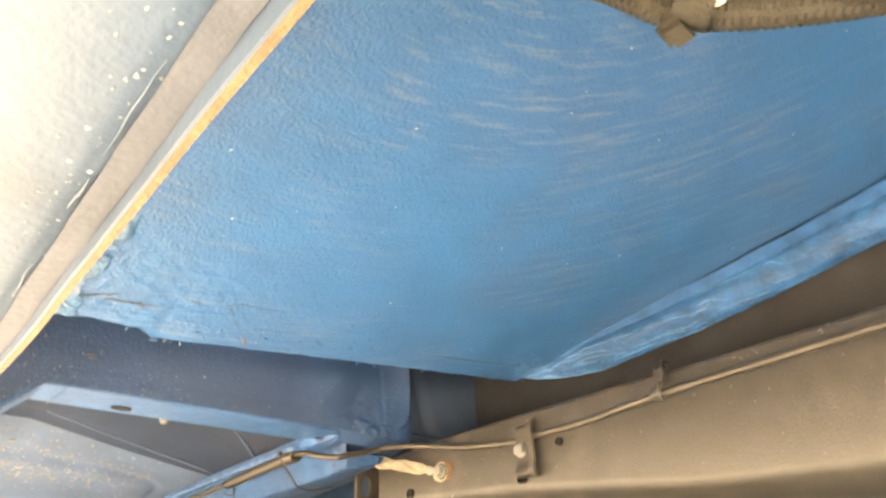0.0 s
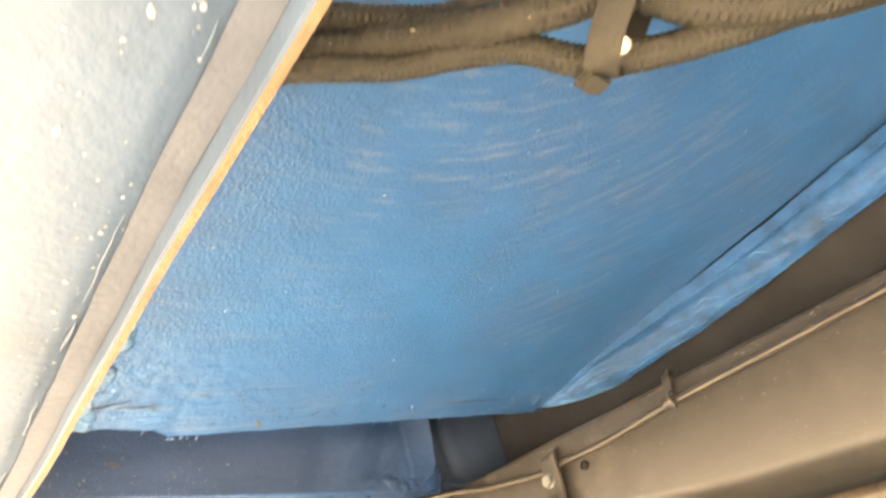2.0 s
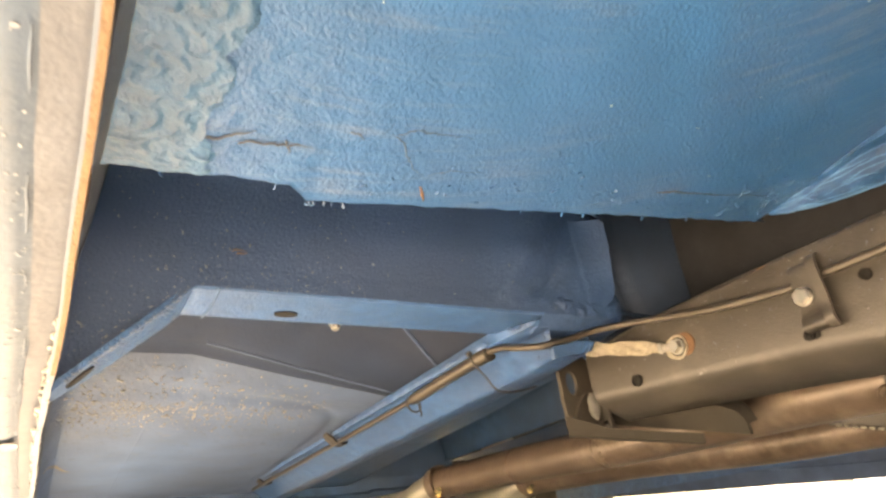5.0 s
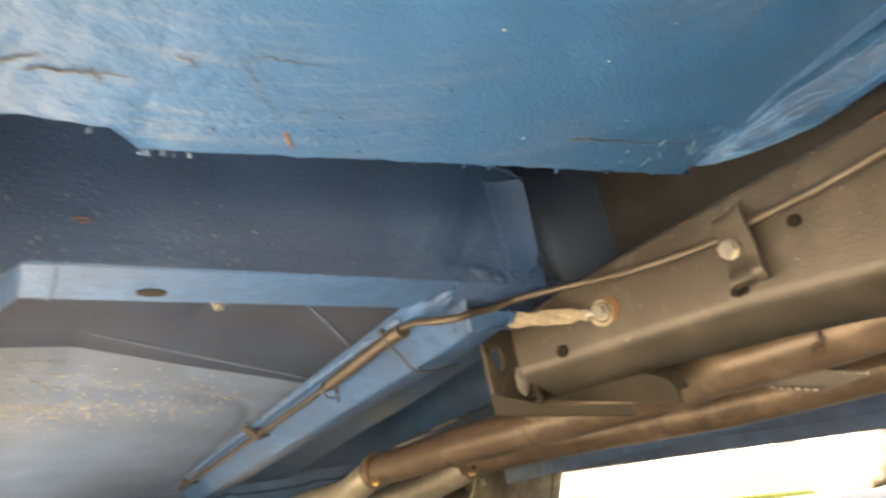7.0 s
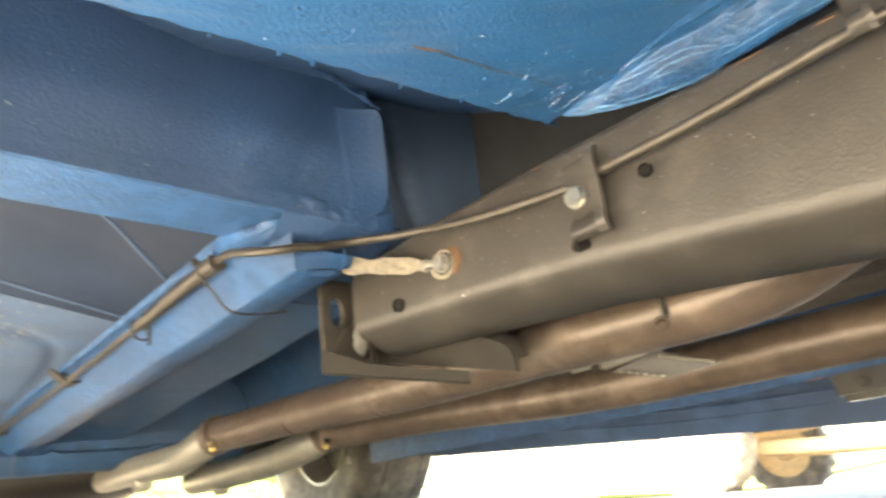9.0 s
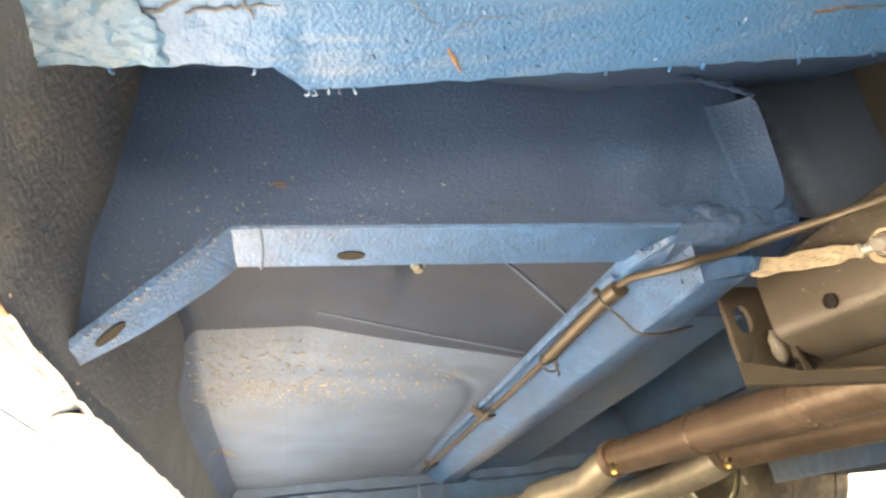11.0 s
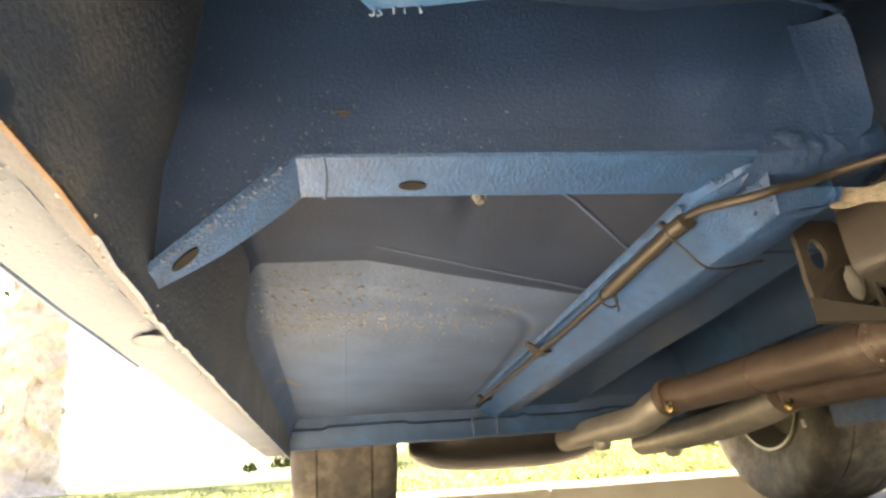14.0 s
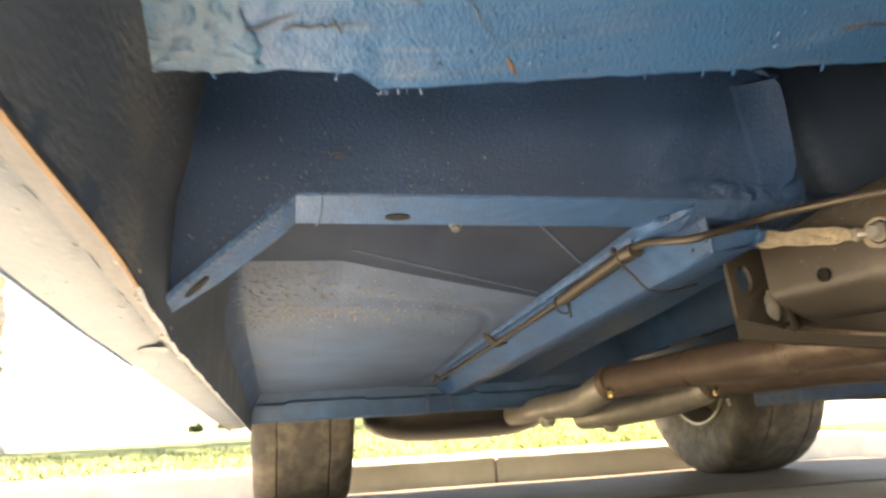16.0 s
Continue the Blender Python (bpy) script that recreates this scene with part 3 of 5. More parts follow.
for k in range(60):
    t0 = 0.02 + 0.62 * rp.random() ** 1.4
    ln = rp.uniform(0.02, 0.13)
    u0, du, ph = rp.random() ** 0.8, rp.uniform(-0.05, 0.30), rp.uniform(0, 6)
    pts = [on_bead(min(0.98, t0 + ln * q), min(0.97, max(0.0, u0 + du * q * q + 0.025 * math.sin(ph + 7 * q))), 0.0006) for q in frange(0, 1, 9)]
    part("sealer_string", sweep(bmesh.new(), spline(pts, 2), circle(rp.uniform(0.00025, 0.0005) + 0.0006 * rp.random() ** 5, 5), scale=lambda t: 0.25 + 0.75 * math.sin(math.pi * t)), M_STRING, fender)
for k in range(40):
    x, s_ = 0.62 - 0.09 * rp.random() ** 1.5, abs(rp.gauss(0, 0.022)) + 0.002
    dx, ds = rp.uniform(-0.010, 0.010), rp.uniform(-0.006, 0.010)
    pts = [on_fender(x + dx * q, max(0.0005, s_ + ds * q), 0.0008 + rp.uniform(0, 0.0008)) for q in (0, 0.35, 0.7, 1.0)]
    part("sealer_string", sweep(bmesh.new(), spline(pts, 2), circle(rp.uniform(0.0002, 0.0005), 5), scale=lambda t: 0.4 + 0.6 * math.sin(math.pi * t)), M_STRING, fender)
bm = bmesh.new()
for k in range(420):
    bmesh.ops.create_icosphere(bm, subdivisions=1, radius=rp.uniform(0.0004, 0.0012), matrix=Matrix.Translation(on_bead(0.04 + 0.6 * rp.random(), 1 - 0.35 * rp.random() ** 2, 0.0)) @ Euler((rp.uniform(0, 3), 0, rp.uniform(0, 3))).to_matrix().to_4x4() @ Matrix.Diagonal((1.6, 0.9, 0.6, 1)))
tagged(part("sealer_crust", bm, M_BLUE_ROUGH, fender, "rough crust of blue sealer"), "rough crust of blue sealer", kind="stuff")
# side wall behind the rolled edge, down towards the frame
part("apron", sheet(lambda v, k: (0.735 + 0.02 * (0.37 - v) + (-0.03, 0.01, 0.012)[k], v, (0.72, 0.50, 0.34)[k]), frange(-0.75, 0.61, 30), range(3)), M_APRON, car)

# toe board behind it
BAR_V = lerp([-0.1, 0.03, 0.45, 0.60], [0.615, 0.606, 0.588, 0.585])


def toe_fn(x, k):
    dv = float(np.interp(k, range(6), (-0.0015, -0.0018, -0.004, -0.010, -0.022, -0.03)))
    w = float(np.interp(k, range(6), (0.3968, 0.42, 0.45, 0.50, 0.56, 0.62)))
    right = min(1, max(0, (x - 0.30) * 5)) * min(1, max(0, (0.56 - w) * 12)) * min(1, max(0, (w - 0.40) * 40))
    dent = wob(x * 1.5 - w, w * 0.6, 4, 11, 0.016) * right + wob(x * 1.4 - 1.2 * w, (x + w) * 0.35, 2, 30, 0.009) * right * min(1.0, max(0.0, (0.54 - x) * 40)) + wob(x, w, 7, 9, 0.003) * min(1, max(0, (w - 0.40) * 20))
    dent *= min(1.0, max(0.0, (0.485 - x) * 22))
    low = max(0.0, min(1.0, 1 - (w - 0.395) / 0.03))
    drop = max(0.0, (0.03 - x) / 0.10) * 0.10 * float(np.interp(k, range(6), (1.0, 0.8, 0.5, 0.2, 0.0, 0.0)))
    return (x, BAR_V(x) + dv + dent + wob(x, w, 3, 90, 0.0012) * low, w - drop)


part("toe_board", sheet(toe_fn, frange(-0.070, 0.519, 110), frange(0, 5, 40)), M_TOE, car, "grimy dark blue toe board with a rust spot")
# its right edge, folded forward
FOLD_W = (0.412, 0.424, 0.440, 0.470, 0.500, 0.516, 0.523)
FOLD_R = ((0.526, 0.588), (0.543, 0.586), (0.5475, 0.582), (0.541, 0.572), (0.531, 0.560), (0.526, 0.555), (0.518, 0.553))


def fold_fn(k, j):
    w = FOLD_W[k]
    lx = 0.488 - 0.16 * (w - 0.44)
    lv = BAR_V(lx) - float(np.interp(w, (0.3968, 0.42, 0.45, 0.50, 0.56), (0.0015, 0.0018, 0.004, 0.010, 0.022))) - 0.0004
    rx, rv = FOLD_R[k]
    t, sag = j / 8, (j / 8) ** 1.8
    return (lx + (rx - lx) * t + wob(k, j, 0, 2, 0.0012) * t, lv + (rv - lv) * sag + 0.0022 * (j == 0), w + wob(k, j, 4, 2, 0.0015))


part("toe_board_flange", sheet(fold_fn, range(7), range(9), 0.0022, (0.3, 1, 0)), M_TOE, car, "folded blue edge of the toe board")
rt_ = random.Random(31)
for pts, r in (([(0.420, 0.530, 0.521), (0.436, 0.534, 0.5235), (0.452, 0.540, 0.528)], 0.0032), ([(0.440, 0.537, 0.530), (0.466, 0.544, 0.529), (0.492, 0.548, 0.5255)], 0.0024), ([(0.490, 0.548, 0.528), (0.506, 0.550, 0.526), (0.522, 0.552, 0.5225)], 0.0030)):
    bm = tube(pts, r, 8, 6, scale=lambda t: 0.35 + 0.65 * math.sin(math.pi * t))
    for v_ in bm.verts:
        v_.co += Vector((wob(*v_.co, 160, 0.0022), wob(*v_.co, 140, 0.0015), wob(v_.co.z, v_.co.x, v_.co.y, 160, 0.0022)))
    part("torn_sealer", bm, M_TOE, car, "torn lump of dark blue sealer")
bm = bmesh.new()
for _ in range(520):
    x = 0.20 - 0.26 * rt_.random() ** 0.8 if rt_.random() < 0.75 else rt_.uniform(0.0, 0.5)
    kk = 4.2 * rt_.random() ** 1.7
    p = Vector(toe_fn(x, kk))
    bmesh.ops.create_icosphere(bm, subdivisions=1, radius=rt_.uniform(0.0003, 0.0006) + 0.0009 * rt_.random() ** 7, matrix=Matrix.Translation(p) @ Euler((0, rt_.uniform(0, 3), 0)).to_matrix().to_4x4() @ Matrix.Diagonal((rt_.uniform(0.8, 2.4), 0.4, 0.9, 1)))
tagged(part("dirt", bm, M_FLECK, car, "pale grit stuck to the toe board"), "pale grit stuck to the toe board", kind="stuff")
part("rust_spot", tube([(0.061, 0.6005, 0.4335), (0.063, 0.6003, 0.4352), (0.069, 0.6002, 0.4355), (0.0745, 0.6003, 0.4340), (0.073, 0.6006, 0.4322), (0.067, 0.6007, 0.4325), (0.065, 0.6008, 0.4312)], 0.0009, 6, 5, scale=lambda t: 0.6 + 0.4 * math.sin(9 * t)), M_RUST_EDGE, car, "small brown rust squiggle")
part("side_panel", sheet(lambda x, w: (x, 0.628 - 0.22 * (w - 0.40) + 0.04 * (x - 0.52) + wob(x, w, 0, 9, 0.008) + 0.010 * math.exp(-((x - 0.60 + 0.5 * (w - 0.5)) / 0.012) ** 2), w), frange(0.515, 0.96, 80), frange(0.37, 0.74, 24)), M_WALL, car, "dark blue panel beside the toe board")
# tunnel side behind the frame
part("tunnel_wall", sheet(lambda x, k: (x, (0.86, 0.82, 0.74, 0.66)[k] + wob(x, k, 0, 6, 0.006), (0.41, 0.48, 0.58, 0.66)[k]), frange(0.545, 0.95, 14), range(4)), M_WALL, car)
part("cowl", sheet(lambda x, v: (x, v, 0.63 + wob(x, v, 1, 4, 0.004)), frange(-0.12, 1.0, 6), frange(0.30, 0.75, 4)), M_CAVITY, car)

# floor: front part, and the pan that steps down behind it
PAN_W = lerp([0.56, 0.975, 1.00, 1.035, 1.09, 1.20, 1.86], [0.474, 0.469, 0.462, 0.440, 0.415, 0.408, 0.368])
DIP = lerp([-0.1, 0.22, 0.33, 0.43], [0.0, 0.0, 0.028, 0.074])
DIP_EVEN = lerp([-0.1, 0.10, 0.43], [0.0, 0.0, 0.068])
DIP_FADE = lerp([0.985, 1.035, 1.09, 1.30, 1.86], [1.0, 0.66, 0.27, 0.15, 0.0])
CREASE = lerp([0.11, 0.43], [0.957, 0.976])
def floor_w(x, v):
    side = 0.05 * max(0.0, (-0.045 - x) / 0.025) ** 2
    dx, dv = abs(x - 0.165) / 0.225, abs(v - 1.47) / 0.40
    ring = (dx ** 5 + dv ** 5) ** 0.2
    bead = (0.0045 * math.exp(-((ring - 1) / 0.035) ** 2) if x > 0.10 else 0.0045 * max(0.0, 1 - (0.10 - x) / 0.03) * math.exp(-((ring - 1) / 0.035) ** 2)) if v > 1.0 else 0.0
    knob = 0.005 * math.exp(-((x - 0.195) / 0.012) ** 2 - ((v - 0.83) / 0.02) ** 2) - 0.004 * math.exp(-((x - 0.225) / 0.006) ** 2) * max(0.0, 1 - abs(v - 0.78) / 0.12)
    return PAN_W(v) - (DIP(x) + (DIP_EVEN(x) - DIP(x)) * min(1.0, max(0.0, (v - 0.84) / 0.11))) * DIP_FADE(v) - side + bead - knob + wob(x, v, 0, 5, 0.003)


PAN_EDGE = 1.0
# darker than the pan behind: recess shade in the colour
part("front_floor", sheet(lambda x, v: (x, v, floor_w(x, v)), frange(-0.07, 0.423, 56), frange(0.625, PAN_EDGE, 30)), M_FLOOR, car, "recessed blue front floor, its shade put into the colour")
part("floor_pan", sheet(lambda x, v: (x, v, floor_w(x, v) - 0.0008), frange(-0.07, 0.423, 70), frange(PAN_EDGE - 0.001, 1.20, 50) + frange(1.21, 1.87, 66)), M_PAN, car, "dusty blue floor pan with a pressed bead")
part("centre_floor", sheet(lambda x, v: (x, v, 0.425 - 0.044 * (v - 0.6) + wob(x, v, 0, 4, 0.003)), frange(0.44, 0.70, 12), frange(0.62, 1.87, 30)), M_BLUE_DARK, car)
part("tunnel", sheet(lambda a, v: (0.86 - 0.20 * math.cos(a), v, 0.43 + 0.16 * math.sin(a)), frange(0, math.pi, 16), frange(0.86, 2.4, 16)), M_BLUE_DARK, car)
part("tunnel_end", sheet(lambda x, w: (x, 1.885 + wob(x, w, 0, 7, 0.004), w), frange(0.62, 1.08, 10), frange(0.365, 0.62, 6), 0.004, (0, 1, 0)), M_BLUE_DARK, car)
part("far_floor", sheet(lambda x, v: (x, v, 0.425 + wob(x, v, 0, 4, 0.003)), frange(1.06, 1.80, 16), frange(0.4, 1.87, 30)), M_BLUE_DARK, car)
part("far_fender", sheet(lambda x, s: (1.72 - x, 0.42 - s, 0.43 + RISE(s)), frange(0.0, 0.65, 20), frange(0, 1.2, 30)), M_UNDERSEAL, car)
part("far_sill", sheet(lambda v, k: ((1.76, 1.775, 1.785, 1.80, 1.845, 1.86, 1.86)[k], v, 0.118 + 0.081 * v + (0.17, 0.08, 0.035, 0.0, 0.006, 0.04, 0.16)[k]), frange(-0.75, 1.93, 40), range(7)), M_PAN, car, "far sill in shade")
part("far_rail", sheet(lambda v, k: ((1.47, 1.475, 1.535, 1.54)[k], v, (0.42, 0.0, 0.0, 0.42)[k] or 0.236 + 0.018 * abs(v - 0.65) + 0.006 * k), frange(0.25, 1.86, 30), range(4)), M_BLUE_BAR, car, "lighter floor rail on the far side")
for dw, r in ((0.075, 0.006), (0.045, 0.004)):
    part("far_seam", sweep(bmesh.new(), [Vector((1.770 + 0.006 * math.sin(v * 9), v, 0.118 + 0.081 * v + dw + 0.006 * math.sin(v * 5))) for v in frange(0.2, 1.6, 30)], circle(r, 6)), M_PAN, car, "pale pressed seam on the far sill")
far_bracket = part("far_bracket", box(bmesh.new(), (1.49, 0.372, 0.196), (1.56, 0.472, 0.262), 0.012), M_FRAME, car, "dusty brown bracket on the far rail")
hex_bolt("bracket_bolt", far_bracket, (1.489, 0.42, 0.225), (-1, 0, 0), 0.010, 0.008, 0.013, M_PLATE, "dusty bolt")
part("far_trim", sweep(bmesh.new(), [Vector((1.497 - 0.004 * math.sin(v * 8), v, 0.2185 - 0.125 * (0.367 - v) + 0.004 * math.sin(v * 14))) for v in frange(-0.4, 0.367, 24)], circle(0.0035, 6)), M_MUFFLER, car, "thin pale trim on the far side")
part("far_reflector", box(bmesh.new(), (1.49, 0.484, 0.2445), (1.50, 0.516, 0.2500), 0.001), M_RED, car, "small red reflector on the far side")
# creases and welds under the floor
part("floor_bead", sweep(bmesh.new(), [Vector((x, CREASE(x), floor_w(x, CREASE(x)) - 0.001 + wob(x, 0, 0, 60, 0.0006))) for x in frange(0.112, 0.425, 40)], circle(0.0017, 6)), M_PAN, car, "thin pale weld line in the floor")
part("floor_bead", sweep(bmesh.new(), [Vector((x, 0.7722 + 0.69 * (x - 0.329), floor_w(x, 0.7722 + 0.69 * (x - 0.329)) - 0.001)) for x in frange(0.24, 0.422, 16)], circle(0.0026, 6)), M_PAN, car, "thin pale weld line in the floor")
part("floor_bead", sweep(bmesh.new(), [Vector((0.0695, v, floor_w(0.0695, v) - 0.0003)) for v in frange(1.20, 1.80, 30)], [(-0.005, 0.001), (0.0, -0.0012), (0.005, 0.001)], closed=False), M_PAN, car, "pale pressed crease in the floor")
bm = bmesh.new()
lens = [(-0.066, 1.375, 0.0), (-0.060, 1.40, 0.011), (-0.048, 1.47, 0.017), (-0.034, 1.51, 0.012), (-0.020, 1.525, 0.0)]
top = [bm.verts.new((x, v + h * 0.6, floor_w(x, v + h * 0.6) - 0.0015)) for x, v, h in lens]
low = [bm.verts.new((x, v - h, floor_w(x, v - h) - 0.0015)) for x, v, h in lens[1:-1]]
for a, b in zip([top[0]] + low, low + [top[-1]]):
    i = (([top[0]] + low).index(a))
    q = [top[i], top[i + 1], b, a]
    bm.faces.new([p for n_, p in enumerate(q) if p not in q[:n_]])
part("drain_slot", bm, M_EXHAUST, car, "rusty drain slot in the floor")
# dirt stuck to the floor
rf = random.Random(21)
bm = bmesh.new()
for _ in range(1100):
    x, v = rf.uniform(-0.06, 0.34), rf.gauss(1.11, 0.06)
    if v < 1.0 or rf.random() < max(0, x) * 2.2:
        continue
    bmesh.ops.create_icosphere(bm, subdivisions=1, radius=rf.uniform(0.0007, 0.0017) + 0.0014 * rf.random() ** 4, matrix=Matrix.Translation((x, v, floor_w(x, v) - 0.0012)) @ Matrix.Diagonal((rf.uniform(0.7, 1.6), rf.uniform(0.7, 2.2), 0.8, 1)))
tagged(part("dirt", bm, M_DIRT, car, "pale dried dirt specks under the floor"), "pale dried dirt specks under the floor", kind="stuff")
bm = bmesh.new()
for _ in range(420):
    x, v = 0.36 - 0.42 * rf.random() ** 0.6, 1.02 + 0.40 * rf.random() ** 1.8
    bmesh.ops.create_icosphere(bm, subdivisions=1, radius=rf.uniform(0.0006, 0.0020), matrix=Matrix.Translation((x, v, floor_w(x, v) - 0.0008)) @ Euler((0, 0, rf.uniform(-0.5, 0.5))).to_matrix().to_4x4() @ Matrix.Diagonal((rf.uniform(1.0, 5.0), rf.uniform(0.6, 1.6), 0.3, 1)))
tagged(part("dirt", bm, M_HAZY_GRIME, car, "dark scuffs and grit under the floor"), "dark scuffs and grit under the floor", kind="stuff")
# rear cross member
part("rear_cross_member", sheet(lambda x, k: (x, (1.855, 1.860, 1.850, 1.853, 1.868, 1.90, 1.93)[k] + wob(x, k, 0, 8, 0.002), (0.372, 0.342, 0.334, 0.318, 0.294, 0.292, 0.36)[k] + 0.012 * max(0, x) + wob(x, 3, 0, 10, 0.0015) + 0.006 * (k < 4) * (noise.noise(Vector((x * 4, 0, 0))) > 0.1)), frange(-0.10, 1.02, 100), range(7)), M_BLUE_DARK, car, "dark blue rear cross member with a folded lip")
part("lower_lip", sheet(lambda x, k: (x, 1.866 + (0.0, 0.006)[k], 0.2905 + 0.012 * max(0, x) + wob(x, 3, 0, 10, 0.0015) + wob(x, 8, 0, 60, 0.0015)), frange(-0.098, 0.60, 80), range(2), 0.004), M_PAN, car, "pale worn lower lip of the cross member")
for x, ln in ((0.405, 0.030), (0.47, 0.026)):
    part("hanging_tab", tube([(x, 1.845, 0.345), (x - 0.004, 1.838, 0.325), (x - 0.002, 1.845, 0.325 - ln)], 0.006, 8, 3, scale=lambda t: 1.0 - 0.5 * t), M_PAN, car)

# cross bar under the floor, bent down to the sill
bm = bmesh.new()


def bar_edge(x):
    """Front and rear edge and height of the bar's underside."""
    if x >= 0.03:
        return BAR_V(x), BAR_V(x) + 0.073 + 0.01 * x, 0.396 - 0.002 * x
    t = (0.03 - x) / 0.10
    return 0.606 - 0.008 * t, 0.682 - 0.004 * t - 0.042 * t * t, 0.396 - 0.100 * t


def bar_fn(x, k):
    a, b, w = bar_edge(x)
    return (x, (a, a + 0.001, a + 0.003, b - 0.003, b - 0.0006, b)[k], (w + 0.006, w + 0.003, w, w, w + 0.003, w + 0.06)[k] + wob(x, k, 0, 40, 0.0006))


bar = part("cross_bar", sheet(bar_fn, frange(-0.07, 0.025, 20) + frange(0.03, 0.424, 60), range(6)), M_BLUE_BAR, car, "light blue stippled cross bar")
for at, r, sq in (((0.128, 0.652, 0.3952), 0.0125, 0.62), ((-0.0495, 0.622, 0.3155), 0.0125, 0.62)):
    bm = bmesh.new()
    lathe(bm, [(0.0003, 0.0), (r, 0.0), (r * 0.98, 0.004)], (0, 0, 0), (0, 0, 1), 24)
    bmesh.ops.transform(bm, verts=bm.verts, matrix=Matrix.Translation(at) @ pose(0, 0, 0, 0, 0 if at[0] > 0 else -45, 0) @ Matrix.Diagonal((1, sq, 0.5, 1)) @ pose(0, 0, -0.0015))
    part("drain_hole", bm, M_HOLE, bar, "dark oval drain hole")
part("joint", sweep(bmesh.new(), spline([(0.052, 0.6055, 0.3965), (0.053, 0.64, 0.3945), (0.051, 0.6785, 0.3955)], 6), circle(0.0012, 6)), M_BLUE_DARK, bar)
hex_bolt("floor_stud", car, (0.195, 0.684, 0.402), (0, -0.2, -1), 0.005, 0.008, 0.007, M_ZINC, "small round stud end")

rb = random.Random(6)
bm = bmesh.new()
for _ in range(170):
    x = rb.uniform(-0.06, 0.02)
    a, b, w = bar_edge(x)
    bmesh.ops.create_icosphere(bm, subdivisions=1, radius=rb.uniform(0.0005, 0.0015), matrix=Matrix.Translation((x, a + abs(rb.gauss(0, 0.010)) * (1 if rb.random() < 0.8 else 3), w)) @ Matrix.Diagonal((rb.uniform(0.8, 1.8), rb.uniform(0.8, 1.8), 0.45, 1)))
tagged(part("crust", bm, M_PAN, bar, "pale crust of old sealer"), "pale crust of old sealer", kind="stuff")

# lengthwise rail with the brake line on it
RAIL_X = lerp([0.60, 1.86], [0.420, 0.432])


def rail_fn(v, k):
    x = RAIL_X(v)
    n = min(1.0, max(0.0, (0.675 - v) / 0.066)) ** 1.5
    dx = (-0.020, -0.020, -0.016, 0.0275, 0.0295, 0.0335, 0.072, 0.077, 0.080, 0.080)[k] + n * (0.026, 0.031, 0.033, 0.002, 0.004, 0.005, 0.006, 0.004, 0.002, 0.0)[k]
    w = (0.400, 0.3835, 0.3825, 0.3500, 0.3478, 0.3470, 0.3495, 0.353, 0.360, 0.43)[k] + n * (-0.007, 0.009, 0.009, 0.005, 0.005, 0.005, 0.006, 0.006, 0.004, 0.0)[k]
    return (x + dx, v + n * (-0.006, -0.006, -0.005, 0.014, 0.016, 0.016, 0.008, 0.004, 0.0, 0.0)[k], w - 0.004 * (v - 0.75) + wob(x, v, k, 30, 0.0008))


rail = part("floor_rail", sheet(rail_fn, frange(0.606, 0.70, 24) + frange(0.715, 1.865, 74), range(10)), M_BLUE_BAR, car, "light blue lengthwise floor rail")
part("rail_end", sheet(lambda k, j: tuple(Vector(rail_fn(0.606, k)) + Vector((0, 0.002 + 0.02 * j, 0.002 * j))), range(1, 9), range(2)), M_TOE, rail)
LUG_LOW = (Vector((0.4500, 0.6175, 0.3505)), Vector((0.5160, 0.6190, 0.3640)))
LUG_TOP = (Vector((0.4440, 0.6085, 0.3720)), Vector((0.5120, 0.6060, 0.3715)))
part("strap_lug", sheet(lambda t, u: LUG_LOW[0].lerp(LUG_LOW[1], t).lerp(LUG_TOP[0].lerp(LUG_TOP[1], t), u) + Vector((0, wob(t, u, 0, 5, 0.0015), 0)), frange(0, 1, 12), frange(0, 1, 5), 0.005, (0, 1, 0)), M_BLUE_BAR, rail, "blue end of the rail where the strap is fixed")


def face_at(a, b):
    """A place on the end of the rail's near face: a across, b upwards."""
    tl, tr, br, bl = Vector((0.404, 0.622, 0.376)), Vector((0.4425, 0.604, 0.391)), Vector((0.449, 0.604, 0.356)), Vector((0.420, 0.650, 0.352))
    return (bl.lerp(br, a)).lerp(tl.lerp(tr, a), b)


rq = random.Random(3)
for k in range(18):
    bm = bmesh.new()
    a, b = rq.random() ** 0.6, rq.random()
    bmesh.ops.create_icosphere(bm, subdivisions=2, radius=rq.uniform(0.0006, 0.0015), matrix=Matrix.Translation(face_at(a, b)) @ Euler((rq.uniform(0, 3), rq.uniform(0, 3), 0)).to_matrix().to_4x4() @ Matrix.Diagonal((rq.uniform(1.0, 2.2), 0.7, 0.7, 1)))
    part("paint_lump", bm, M_BLUE_BAR, rail)
# weld over the joint with the cross bar
bm = bmesh.new()
for k in range(34):
    p = Vector((0.402, 0.640, 0.3915)).lerp(Vector((0.441, 0.602, 0.3955)), rq.random())
    bmesh.ops.create_icosphere(bm, subdivisions=2, radius=rq.uniform(0.0010, 0.0026), matrix=Matrix.Translation(p + Vector((rq.uniform(-1, 1), rq.uniform(-1, 1), rq.uniform(-1, 1))) * 0.0015) @ Euler((rq.uniform(0, 3), rq.uniform(0, 3), 0)).to_matrix().to_4x4() @ Matrix.Diagonal((rq.uniform(1.0, 1.8), 0.8, 0.8, 1)))
part("weld_bead", bm, M_BLUE_BAR, rail)


